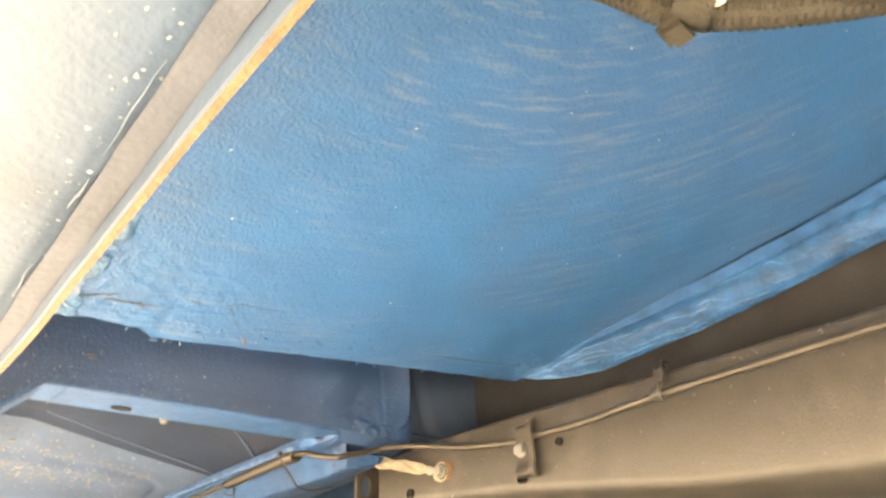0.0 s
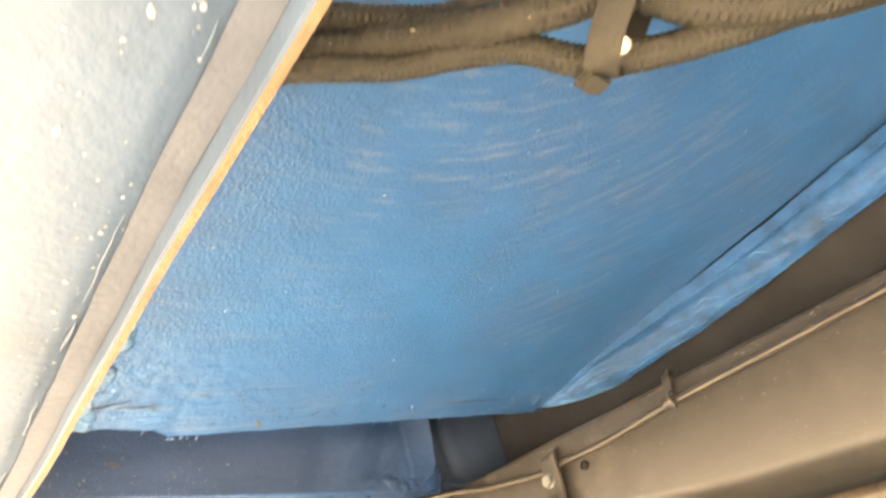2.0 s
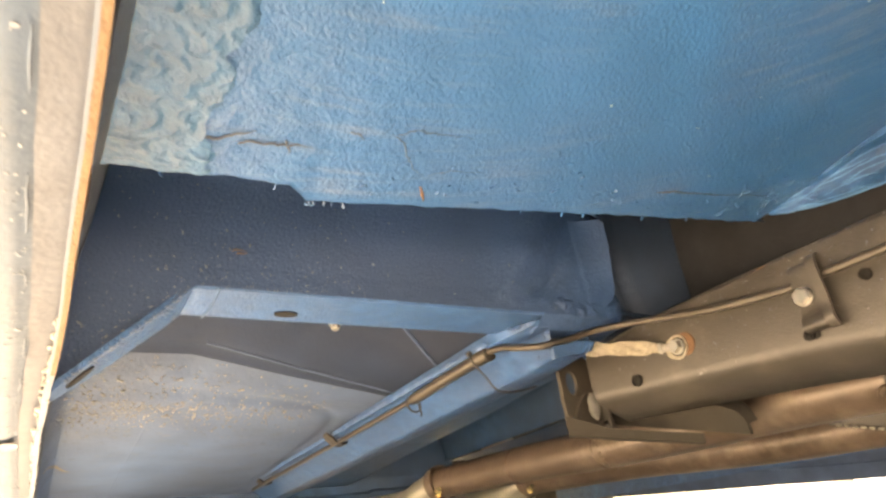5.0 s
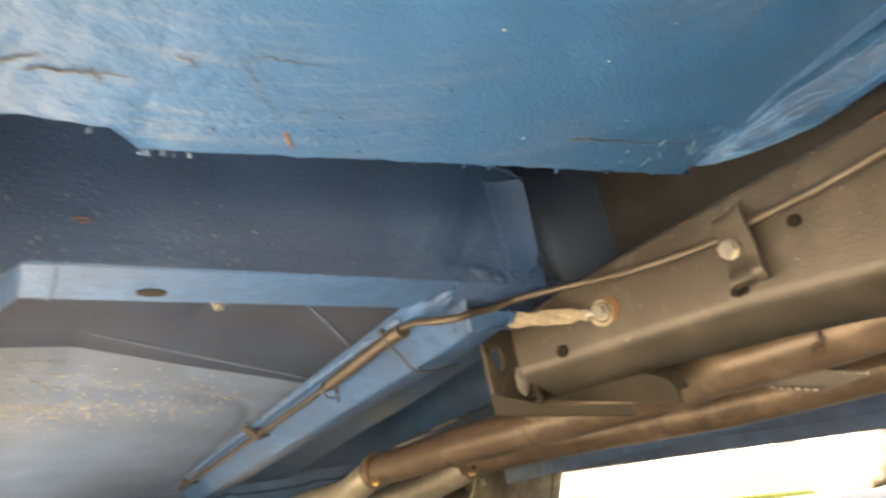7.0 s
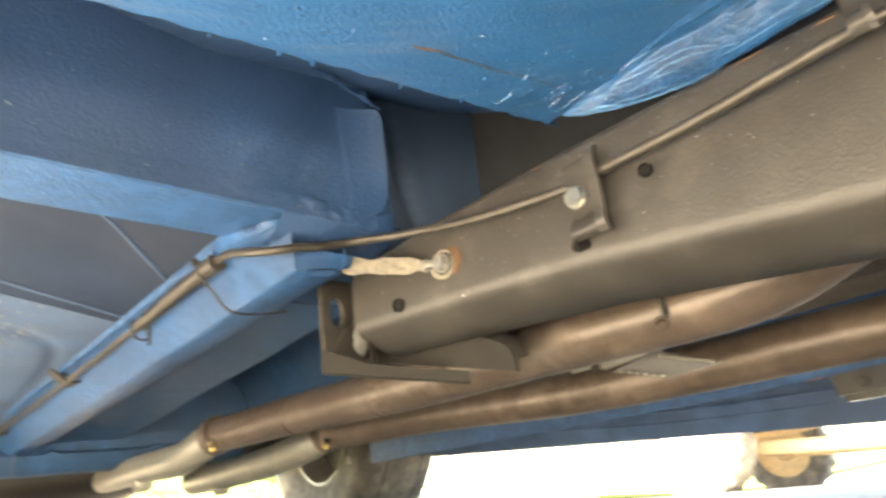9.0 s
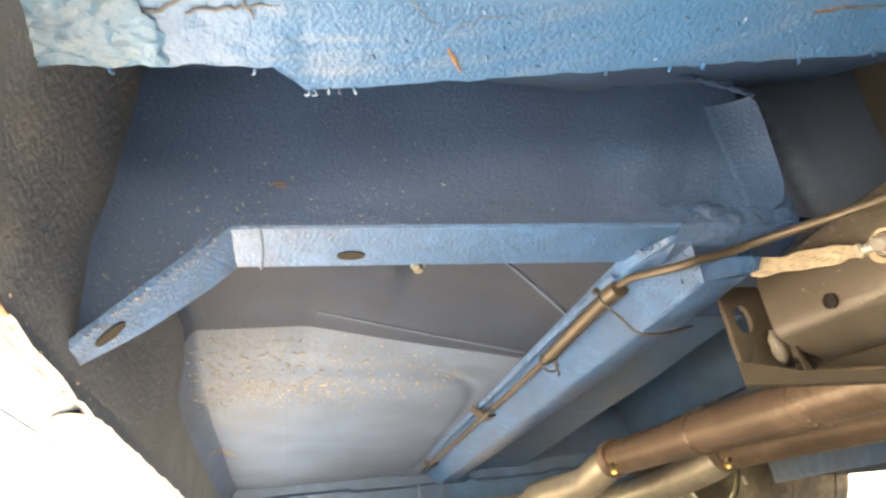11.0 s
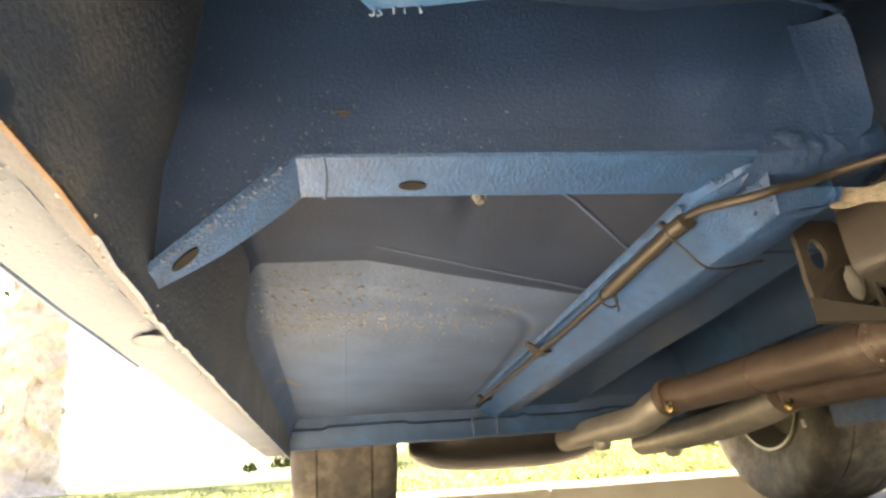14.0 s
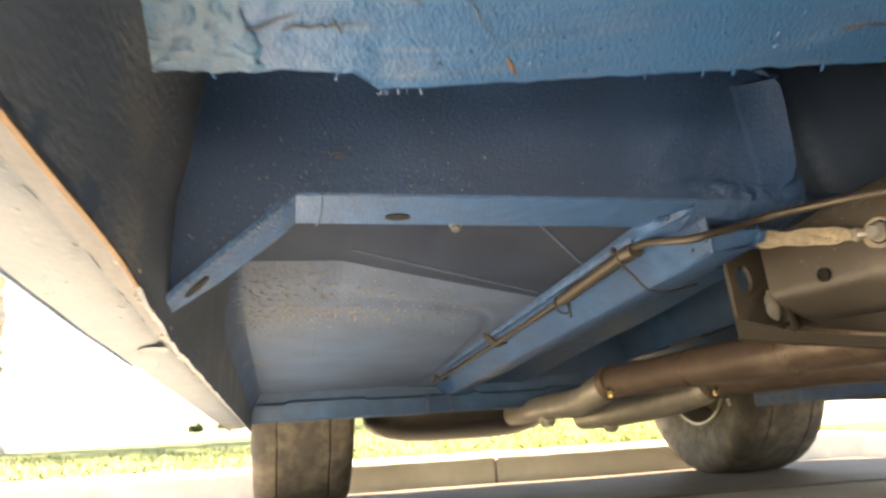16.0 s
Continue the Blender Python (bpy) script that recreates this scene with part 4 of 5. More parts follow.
# crumpled corner where bar, rail and toe board meet
def corner_fn(x, k):
    v = float(np.interp(k, range(7), (0.596, 0.590, 0.585, 0.588, 0.602, 0.65, 0.72)))
    w = float(np.interp(k, range(7), (0.450, 0.432, 0.412, 0.396, 0.384, 0.378, 0.385)))
    t = max(0.0, (x - 0.50) / 0.065)
    fade = min(1.0, (x - 0.425) / 0.03, (0.57 - x) / 0.02, k / 2.6)
    return (x, v + 0.006 * (1 - fade) + (wob(x, v, w, 40, 0.0038) + wob(x, v, w, 120, 0.0020) + wob(x, v, w, 260, 0.0008)) * fade + 0.006 * t, w + wob(x, v, w + 3, 30, 0.005) + 0.010 * t * t)


part("floor_corner", sheet(corner_fn, frange(0.425, 0.565, 84), frange(0, 6, 60)), M_TOE, car, "lumpy dark blue welded corner of the floor")
part("rail_flange", sheet(lambda v, j: (0.4035 - (0.0, 0.008 + wob(v, 0, 0, 45, 0.003), 0.010 + wob(v, 0, 0, 45, 0.004))[j], v, 0.3832 - 0.004 * (v - 0.75) + (0.0, -0.0008, 0.004)[j]), frange(0.68, 1.85, 130), range(3), 0.002), M_BLUE_BAR, rail, "ragged welded flange of the rail")
line_pts = [(0.408, 1.794, 0.369), (0.407, 1.444, 0.37), (0.407, 1.094, 0.371), (0.406, 0.894, 0.373), (0.404, 0.774, 0.375), (0.404, 0.697, 0.379), (0.405, 0.662, 0.376), (0.406, 0.626, 0.365), (0.417, 0.6, 0.3585), (0.437, 0.594, 0.363), (0.462, 0.595, 0.369), (0.505, 0.595, 0.382), (0.54, 0.545, 0.379), (0.5445, 0.458, 0.36), (0.549, 0.367, 0.348), (0.549, 0.33, 0.349), (0.545, 0.254, 0.347), (0.546, 0.151, 0.353), (0.548, 0.0, 0.356), (0.552, -0.25, 0.36), (0.555, -0.7, 0.36)]
brake_line = part("brake_line", tube(line_pts, 0.0043, 12), M_LINE, car, "bronze-coloured steel brake line")
part("sleeve", tube([(0.406, 0.899, 0.3725), (0.404, 0.794, 0.375), (0.404, 0.724, 0.377), (0.404, 0.694, 0.379)], 0.0085, 14), M_LINE, brake_line, "thicker protective sleeve on the line")
part("sleeve_end", tube([(0.404, 0.710, 0.378), (0.4045, 0.686, 0.3775)], 0.0102, 14), M_LINE, brake_line)
for v, w, big in ((0.712, 0.377, True), (0.899, 0.372, False)):
    x = 0.400
    loop = [(x + 0.008, v, w + 0.012), (x - 0.006, v, w + 0.006), (x - 0.004, v, w - 0.006), (x + 0.012, v + 0.001, w - 0.022), (x + 0.030, v + 0.002, w - 0.040), (x + 0.060, v + 0.004, w - 0.0405), (x + 0.102, v + 0.010, w - 0.031)] if big else [(x + 0.006, v, w + 0.008), (x - 0.004, v, w + 0.002), (x - 0.004, v + 0.001, w - 0.008), (x + 0.002, v + 0.002, w - 0.016), (x + 0.012, v + 0.002, w - 0.018), (x + 0.018, v + 0.001, w - 0.012), (x + 0.016, v, w - 0.003), (x + 0.012, v - 0.003, w - 0.006), (x + 0.016, v - 0.003, w - 0.020), (x + 0.014, v - 0.004, w - 0.026)]
    tie = part("cable_tie", tube(loop, 0.0013, 6), M_BLACK, brake_line, "black cable tie")
    if big:
        part("tie_head", box(bmesh.new(), (x - 0.012, v - 0.003, w + 0.004), (x - 0.004, v + 0.004, w + 0.010), 0.001), M_BLACK, tie)
for v in (1.215, 1.70):
    part("line_clip", sheet(lambda k, j: ((0.384, 0.392, 0.402, 0.411, 0.421, 0.430)[k], v + (-0.016, 0.016)[j] * (0.6, 1, 1, 1, 1, 0.6)[k], (0.386, 0.378, 0.369, 0.3655, 0.366, 0.372)[k]), range(6), range(2), 0.003), M_BLACK, brake_line, "small dull metal line clip")


# black frame rail
FRAME_X = lerp([-0.75, 0.1, 0.36, 0.52, 0.72], [0.600, 0.572, 0.556, 0.553, 0.558])


def frame_fn(v, k):
    x = FRAME_X(v)
    top = 0.386 if v < 0.56 else 0.386 - 0.06 * (v - 0.56)
    low = float(np.interp(v, [-0.75, 0.13, 0.37, 0.60, 0.73], [0.19, 0.247, 0.279, 0.300, 0.312]))
    pr = [(0.09, top + 0.002), (0.012, top + 0.002), (0.003, top), (0.0, top - 0.006), (0.0, (top + low) / 2), (0.0, low + 0.018), (0.0016, low + 0.009), (0.0065, low + 0.0015), (0.030, low - 0.0115), (0.052, low - 0.0205), (0.058, low - 0.017), (0.062, top - 0.02)]
    dx, w = pr[k]
    return (x + dx, v, w + wob(x, v, k, 12, 0.0008))


frame_rail = part("frame_rail", sheet(frame_fn, frange(-0.75, 0.672, 70), range(12)), M_FRAME, car, "satin black front frame rail with dust and chips", smooth=55)
rc = random.Random(17)
bm = bmesh.new()
for k in range(1100):
    v = rc.uniform(-0.25, 0.62)
    w = 0.384 - abs(rc.gauss(0, 0.010)) if rc.random() < 0.55 else (0.350 - abs(rc.gauss(0, 0.014)) if rc.random() < 0.6 else rc.uniform(0.30, 0.38))
    bmesh.ops.create_icosphere(bm, subdivisions=1, radius=rc.uniform(0.0002, 0.0005) + 0.0009 * rc.random() ** 9, matrix=Matrix.Translation((FRAME_X(v) + (0.0002 if w < 0.380 else 0.0016), v, w)) @ Euler((rc.uniform(-0.6, 0.6), 0, 0)).to_matrix().to_4x4() @ Matrix.Diagonal((0.35, rc.uniform(0.8, 2.6), 0.8, 1)))
tagged(part("paint_chip", bm, M_SEAL, frame_rail, "pale chips and grit on the frame"), "pale chips and grit on the frame", kind="stuff")
for v, w, a, b in ((0.168, 0.3815, 0.007, 0.0018), (0.215, 0.3835, 0.010, 0.0007), (0.395, 0.383, 0.007, 0.0007)):
    bm = bmesh.new()
    bmesh.ops.create_icosphere(bm, subdivisions=3, radius=1.0)
    for v_ in bm.verts:
        k_ = 1 + 0.8 * noise.noise(v_.co * 3 + Vector((v * 40, 0, 0)))
        v_.co = Vector((FRAME_X(v) + (0.0012 if w > 0.38 else 0.0) + v_.co.x * 0.0008, v + v_.co.y * a * k_, w + v_.co.z * b * k_))
    part("rust_patch", bm, M_RUST_EDGE, frame_rail, "brown rust along the frame's edge")
# mounting bracket at its rear end
bm = bmesh.new()
hole = [(0.569 + 0.0105 * math.cos(a), 0.352 + 0.0175 * math.sin(a)) for a in frange(0, 2 * math.pi, 20)[:-1]]
ring = []
for a in range(20):
    ang = 2 * math.pi * a / 20
    d = Vector((math.cos(ang), math.sin(ang)))
    k = min(0.033 / max(abs(d.x), 1e-6), 0.056 / max(abs(d.y), 1e-6), 0.060)
    ring.append((0.581 + d.x * k + wob(ang, 0, 0, 3, 0.002), 0.336 + d.y * k))
front = [[bm.verts.new((x, 0.722 + dv, w)) for x, w in loop] for dv in (0.0, 0.006) for loop in (ring, hole)]
for a in range(20):
    b = (a + 1) % 20
    bm.faces.new((front[0][a], front[0][b], front[1][b], front[1][a]))
    bm.faces.new((front[2][a], front[3][a], front[3][b], front[2][b]))
    bm.faces.new((front[0][a], front[2][a], front[2][b], front[0][b]))
    bm.faces.new((front[1][a], front[1][b], front[3][b], front[3][a]))
bracket = part("mount_bracket", bm, M_PLATE, frame_rail, "dusty rusting steel mounting bracket with an oval hole")
part("side_web", sheet(lambda k, w: ((0.606, 0.602, 0.590, 0.572)[k] + wob(k, w * 9, 0, 3, 0.001), (0.722, 0.708, 0.692, 0.668)[k], w - 0.02 * (k == 3) * (w < 0.3)), range(4), frange(0.296, 0.384, 8), 0.004, (1, 0, 0)), M_FRAME, bracket)
PLATE_TOP = lerp([0.508, 0.512, 0.520, 0.532, 0.56, 0.62, 0.74], [0.246, 0.257, 0.265, 0.270, 0.286, 0.312, 0.345])
PLATE_LOW = lerp([0.508, 0.74], [0.2335, 0.298])
part("drop_plate", sheet(lambda v, t: (0.620 + 0.05 * max(0, t - 1), v, PLATE_LOW(v) + (PLATE_TOP(v) - PLATE_LOW(v)) * t), [0.508, 0.510, 0.513, 0.518, 0.525, 0.54, 0.56, 0.60, 0.64, 0.69, 0.735], [0, 0.25, 0.5, 0.75, 1.0, 1.15, 1.35], 0.006, (1, 0, 0)), M_SHADE_STEEL, bracket, "dark hanging plate of the bracket")
LIP = ((0.5437, 0.722, 0.2789, 0.026), (0.556, 0.700, 0.2730, 0.020), (0.570, 0.670, 0.2640, 0.013), (0.590, 0.630, 0.2535, 0.0115), (0.620, 0.568, 0.2367, 0.0112))
part("bottom_lip", sheet(lambda k, j: (LIP[k][0] + (0.0, 0.0005, 0.004)[j], LIP[k][1] + (0.0, 0.001, 0.006)[j], LIP[k][2] + (LIP[k][3], 0.0, -0.001)[j]), range(5), range(3), 0.005, (0.7, 0.7, 0)), M_SHADE_STEEL, bracket, "dark bottom lip of the bracket")
bm = bmesh.new()
bmesh.ops.create_icosphere(bm, subdivisions=3, radius=1.0)
for v_ in bm.verts:
    k_ = 1 + 0.35 * noise.noise(v_.co * 6)
    v_.co = Vector((0.597 + v_.co.x * 0.010 * k_, 0.716 + v_.co.y * 0.006, 0.318 + v_.co.z * 0.019 * k_))
part("weld_bead", bm, M_SEAL, bracket, "crusty pale weld bead")
part("gusset", sweep(bmesh.new(), spline([(0.556, 0.719, 0.292), (0.565, 0.719, 0.308), (0.583, 0.719, 0.330), (0.604, 0.719, 0.338), (0.613, 0.712, 0.31), (0.614, 0.706, 0.285)], 5), [(-0.003, -0.003), (0.003, -0.003), (0.003, 0.003), (-0.003, 0.003)]), M_PLATE, bracket)
# bolts, clips and holes on the frame
hex_bolt("frame_bolt", frame_rail, (0.5445, 0.357, 0.334), (-1, 0, 0), 0.0082, 0.008, 0.0095)
def strip(points, v0, v1, thick=0.0025):
    """A bent strip of sheet metal through (x, height) points, from v0 to v1."""
    line = spline([(x, 0, w) for x, w in points], 4)
    bm = sheet(lambda k, j: (line[k].x, (v0, v1)[j], line[k].z), range(len(line)), range(2), thick, (-1, 0, 0))
    return bm


clip = part("line_clip", strip([(0.5535, 0.368), (0.5475, 0.362), (0.5465, 0.345), (0.5465, 0.326), (0.5440, 0.316), (0.5395, 0.309), (0.5385, 0.302), (0.544, 0.2985)], 0.342, 0.364), M_FRAME, frame_rail, "black stamped clip holding the line")
part("clip_arch", strip([(0.5535, 0.372), (0.5455, 0.366), (0.5425, 0.352), (0.5425, 0.322), (0.5395, 0.306), (0.545, 0.297)], 0.333, 0.342, thick=0.004), M_FRAME, clip)
part("slot", lathe(bmesh.new(), [(0.0003, 0), (0.0055, 0), (0.0055, -0.002)], (FRAME_X(0.37) - 0.0012, 0.370, 0.300), (1, 0, 0), 12), M_HOLE, frame_rail, "dark slot in the frame")
part("slot", lathe(bmesh.new(), [(0.0003, 0), (0.0045, 0), (0.0045, -0.002)], (FRAME_X(0.3655) - 0.0012, 0.3645, 0.2990), (1, 0, 0), 12), M_HOLE, frame_rail, "dark slot in the frame")
part("line_clip", strip([(0.580, 0.393), (0.568, 0.394), (0.560, 0.387), (0.558, 0.374), (0.553, 0.364), (0.5425, 0.361), (0.5395, 0.353), (0.5445, 0.347)], 0.145, 0.155, thick=0.002), M_FRAME, frame_rail, "stamped clip with rust, holding the line")
part("clip_rim", strip([(0.580, 0.396), (0.566, 0.397), (0.556, 0.389), (0.554, 0.376), (0.550, 0.367), (0.540, 0.364), (0.5365, 0.353), (0.542, 0.344)], 0.141, 0.145, thick=0.003), M_FRAME, frame_rail)
for v, w, r in ((0.303, 0.336, 0.0055), (0.590, 0.318, 0.0075)):
    part("hole", lathe(bmesh.new(), [(0.0003, 0), (r, 0), (r * 0.96, -0.003)], (FRAME_X(v) - 0.0012, v, w), (1, 0, 0), 18), M_HOLE, frame_rail, "round hole in the frame")
rk = random.Random(17)
bm = bmesh.new()
for _ in range(420):
    v = rk.uniform(-0.3, 0.66) if rk.random() < 0.5 else rk.gauss(0.42, 0.12)
    if v > 0.66:
        continue
    low = float(np.interp(v, [-0.75, 0.13, 0.37, 0.60, 0.73], [0.19, 0.247, 0.279, 0.300, 0.312]))
    w = low + 0.02 + (0.375 - low - 0.02) * rk.random()
    r = rk.uniform(0.0002, 0.0005) + 0.0006 * rk.random() ** 6
    if rk.random() < 0.5:
        w = 0.384 - abs(rk.gauss(0, 0.02))
    bmesh.ops.create_icosphere(bm, subdivisions=1, radius=r, matrix=Matrix.Translation((FRAME_X(v) - 0.0005, v, w)) @ Euler((rk.uniform(0, 3), 0, 0)).to_matrix().to_4x4() @ Matrix.Diagonal((0.4, rk.uniform(0.7, 1.8), 1, 1)))
tagged(part("paint_fleck", bm, M_FLECK, frame_rail, "small pale chips on the frame"), "small pale chips on the frame", kind="stuff")
# dark rings that paint the contact shade round the two bolt heads
for at in ((0.5440, 0.357, 0.334), (0.5497, 0.5165, 0.337)):
    part("shadow_gap", lathe(bmesh.new(), [(0.0088, 0), (0.0112, 0), (0.0112, -0.0008)], at, (-1, 0, 0), 24), M_SHADE_STEEL, frame_rail)
# ground strap
sl = spline([(0.514, 0.6285, 0.3695), (0.525, 0.605, 0.362), (0.536, 0.58, 0.355), (0.543, 0.552, 0.347), (0.547, 0.537, 0.342)], 8)
strands = []
for j in (0, -4, -3, -2, -1, 1, 2, 3, 4):
    pts = []
    for n_, p in enumerate(sl):
        t = n_ / (len(sl) - 1)
        wide = 0.0019 * (1.0 + 0.12 * math.sin(t * 14)) * (1.0 - 0.5 * max(0.0, t - 0.72) / 0.28)
        pts.append(p + Vector((0.0006 * math.sin(t * 50 + j * 2.1) - 0.0012 * (abs(j) < 2), 0, j * wide + 0.0008 * math.sin(t * 22 + j))))
    strands.append(sweep(bmesh.new(), pts, circle(0.0011, 6)))
ground_strap = part("ground_strap", strands[0], M_BRAID, car, "tinned braided ground strap")
for bm in strands[1:]:
    part("strand", bm, M_BRAID, ground_strap)
part("crimp", box(bmesh.new(), (0.5425, 0.5325, 0.3355), (0.5490, 0.5405, 0.3475), 0.0015), M_ZINC, ground_strap)
part("crimp", box(bmesh.new(), (0.5435, 0.5265, 0.3365), (0.5485, 0.5315, 0.3445), 0.0015), M_ZINC, ground_strap)
part("terminal", tube([(0.546, 0.534, 0.341), (0.5490, 0.526, 0.3395)], 0.0042, 12), M_ZINC, ground_strap)
bm = bmesh.new()
rim = [(0.518 + 0.0135 * math.cos(a) * (1.25 if math.cos(a) > 0.6 else 1.0), 0.337 + 0.0145 * math.sin(a)) for a in frange(0, 2 * math.pi, 28)[:-1]]
lo_, hi_ = [bm.verts.new((0.5500, v, w)) for v, w in rim], [bm.verts.new((0.5522, v, w)) for v, w in rim]
bm.faces.new(lo_)
bm.faces.new(hi_[::-1])
for k in range(28):
    bm.faces.new((lo_[k], lo_[(k + 1) % 28], hi_[(k + 1) % 28], hi_[k]))
part("terminal", bm, M_BRAID, ground_strap, "ring terminal")
hex_bolt("strap_bolt", ground_strap, (0.5495, 0.5165, 0.337), (-1, 0, 0), 0.0078, 0.009, 0.0092)
part("rust_ring", lathe(bmesh.new(), [(0.0003, 0), (0.0135, 0), (0.0137, -0.001)], (0.5522, 0.5085, 0.338), (-1, 0, 0), 24), M_RUST, frame_rail, "bare rusty ring round the strap bolt")

# exhaust
p1 = [(0.80, -0.3, 0.46), (0.77, 0.0, 0.385), (0.737, 0.14, 0.325), (0.720, 0.225, 0.291), (0.711, 0.29, 0.270), (0.708, 0.36, 0.265), (0.709, 0.50, 0.270), (0.715, 0.80, 0.278), (0.73, 1.10, 0.295), (0.74, 1.42, 0.308)]
exhaust_1 = part("exhaust_pipe", tube(p1, 0.033, 24), M_EXHAUST, car, "heat-browned exhaust pipe")
p2 = [(1.02, -0.5, 0.245), (1.01, 0.0, 0.242), (1.0, 0.30, 0.246), (1.0, 0.67, 0.255), (1.0, 1.05, 0.283), (1.0, 1.40, 0.30)]
exhaust_2 = part("exhaust_pipe", tube(p2, 0.034, 24), M_EXHAUST, car, "heat-browned exhaust pipe")
for px, pv, pw, ex in ((0.728, 1.08, 0.293, exhaust_1), (0.716, 0.83, 0.2795, exhaust_1)):
    part("weld_seam", lathe(bmesh.new(), [(0.032, -0.002), (0.0345, 0), (0.032, 0.002)], (px, pv, pw), (0.02, 1, 0.04), 28), M_EXHAUST, ex)
for path, r, ex in (([(0.735, 1.40, 0.308), (0.722, 1.46, 0.292), (0.718, 1.53, 0.279), (0.722, 1.75, 0.287), (0.724, 2.05, 0.292)], 0.034, exhaust_1), ([(0.998, 1.40, 0.300), (0.985, 1.46, 0.284), (0.972, 1.62, 0.270), (0.965, 1.85, 0.266), (0.965, 2.05, 0.270)], 0.037, exhaust_2)):
    part("muffler_pipe", tube(path, r, 24, scale=lambda t: 0.80 + 0.20 * min(1.0, t * 6)), M_MUFFLER, ex, "dull aluminised muffler pipe")
    x, w = path[0][0], path[0][2]
    clamp = part("clamp", lathe(bmesh.new(), [(0.031, -0.014), (0.038, -0.013), (0.039, 0), (0.038, 0.013), (0.031, 0.014)], (x, 1.40, w), (-0.1, 1, -0.15), 28), M_EXHAUST, ex, "exhaust clamp")
    hex_bolt("clamp_bolt", clamp, (x - 0.024, 1.37, w - 0.026), (-0.5, -1, 0.2), 0.007, 0.034, 0.009, M_BRASS, "brass-coloured clamp nut")
    bm = bmesh.new()
    lathe(bm, [(0.0003, -0.052), (0.016, -0.050), (0.022, -0.040), (0.024, -0.02), (0.022, 0.0)], (path[3][0], path[3][1] + 0.02, path[3][2]), (0, 0, 1), 20)
    part("drain_boss", bm, M_MUFFLER, ex)

part("heat_shield_tab", box(bmesh.new(), (0.672, 0.368, 0.252), (0.684, 0.376, 0.284), 0.003), M_FRAME, exhaust_1)
hex_bolt("tab_bolt", exhaust_1, (0.678, 0.380, 0.250), (-0.6, -0.5, -0.6), 0.006, 0.006, 0.008, M_EXHAUST, "rusty tab bolt")
# finned clamp plate between the pipes
def quad_plate(a, b, c, d, x, thick=0.004):
    """A flat plate facing the near side, through four (length, height) corners."""
    return sheet(lambda p, q: (x + 0.006 * q, a[0] + (b[0] - a[0]) * p + (d[0] - a[0]) * q + (c[0] - b[0] - d[0] + a[0]) * p * q, a[1] + (b[1] - a[1]) * p + (d[1] - a[1]) * q + (c[1] - b[1] - d[1] + a[1]) * p * q), frange(0, 1, 4), frange(0, 1, 3), thick, (1, 0, 0))


fin = part("finned_plate", quad_plate((0.548, 0.2500), (0.4847, 0.2630), (0.413, 0.2310), (0.482, 0.2275), 0.862), M_FRAME, car, "dark finned metal plate between the exhaust pipes")
part("pale_strip", quad_plate((0.6075, 0.2690), (0.4836, 0.2690), (0.486, 0.2635), (0.609, 0.2615), 0.858), M_MUFFLER, fin, "pale flat strip above the fins")
part("pin", tube([(0.856, 0.560, 0.2580), (0.856, 0.486, 0.2645)], 0.0022, 8, 2), M_MUFFLER, fin)
part("pin", tube([(0.854, 0.552, 0.2545), (0.854, 0.490, 0.2605)], 0.0016, 8, 2), M_MUFFLER, fin)
hex_bolt("pin_nut", fin, (0.856, 0.563, 0.2585), (-0.8, 0.5, 0), 0.006, 0.007, 0.007, M_PLATE, "dusty nut")
hex_bolt("pin_nut", fin, (0.856, 0.486, 0.2640), (-0.8, 0.5, 0), 0.006, 0.006, 0.007, M_PLATE, "dusty nut")
for k in range(9):
    t = k / 8
    v, w = 0.474 - 0.056 * t, 0.2530 - 0.0200 * t
    part("fin", tube([(0.858, v + 0.003, w + 0.0012), (0.856, v - 0.0015, w - 0.0016)], 0.0019, 8, 2), M_MUFFLER, fin)
for k in range(6):
    t = k / 5
    v, w = 0.530 - 0.050 * t, 0.2468 - 0.0165 * t
    part("fin", tube([(0.858, v + 0.0035, w + 0.0008), (0.856, v - 0.002, w - 0.0012)], 0.0017, 8, 2), M_MUFFLER, fin)

part("gearbox", box(bmesh.new(), (0.80, -0.7, 0.272), (0.965, 0.40, 0.56), 0.035), M_FRAME, car, "dark oily gearbox housing")

bm = bmesh.new()
for k in range(22):
    a = 2 * math.pi * k / 22
    bmesh.ops.create_icosphere(bm, subdivisions=1, radius=0.0028, matrix=Matrix.Translation((0.7155 + 0.0335 * math.cos(a), 0.815 + 0.001 * math.sin(5 * a), 0.279 + 0.0335 * math.sin(a))))
tagged(part("weld_bead", bm, M_EXHAUST, exhaust_1, "dotted weld bead round the pipe"), "dotted weld bead round the pipe", kind="stuff")

# hose bundle over the wheel
def hose(pts, r, name="brake_hose", label="black braided hose"):
    bm = bmesh.new()
    n = 16
    line = spline(pts, 18)
    fine = []
    for a, b in zip(line, line[1:]):
        fine += [a, (a + b) / 2]
    sweep(bm, fine + [line[-1]], circle(r, n))
    for i_, v_ in enumerate(bm.verts):
        ring_, k_ = divmod(i_, n)
        c_ = (fine + [line[-1]])[min(ring_, len(fine))]
        v_.co = c_ + (v_.co - c_) * (1.0 + (0.06 if (ring_ // 2 + k_ // 2) % 2 else -0.06))
    return part(name, bm, M_HOSE, car, label)


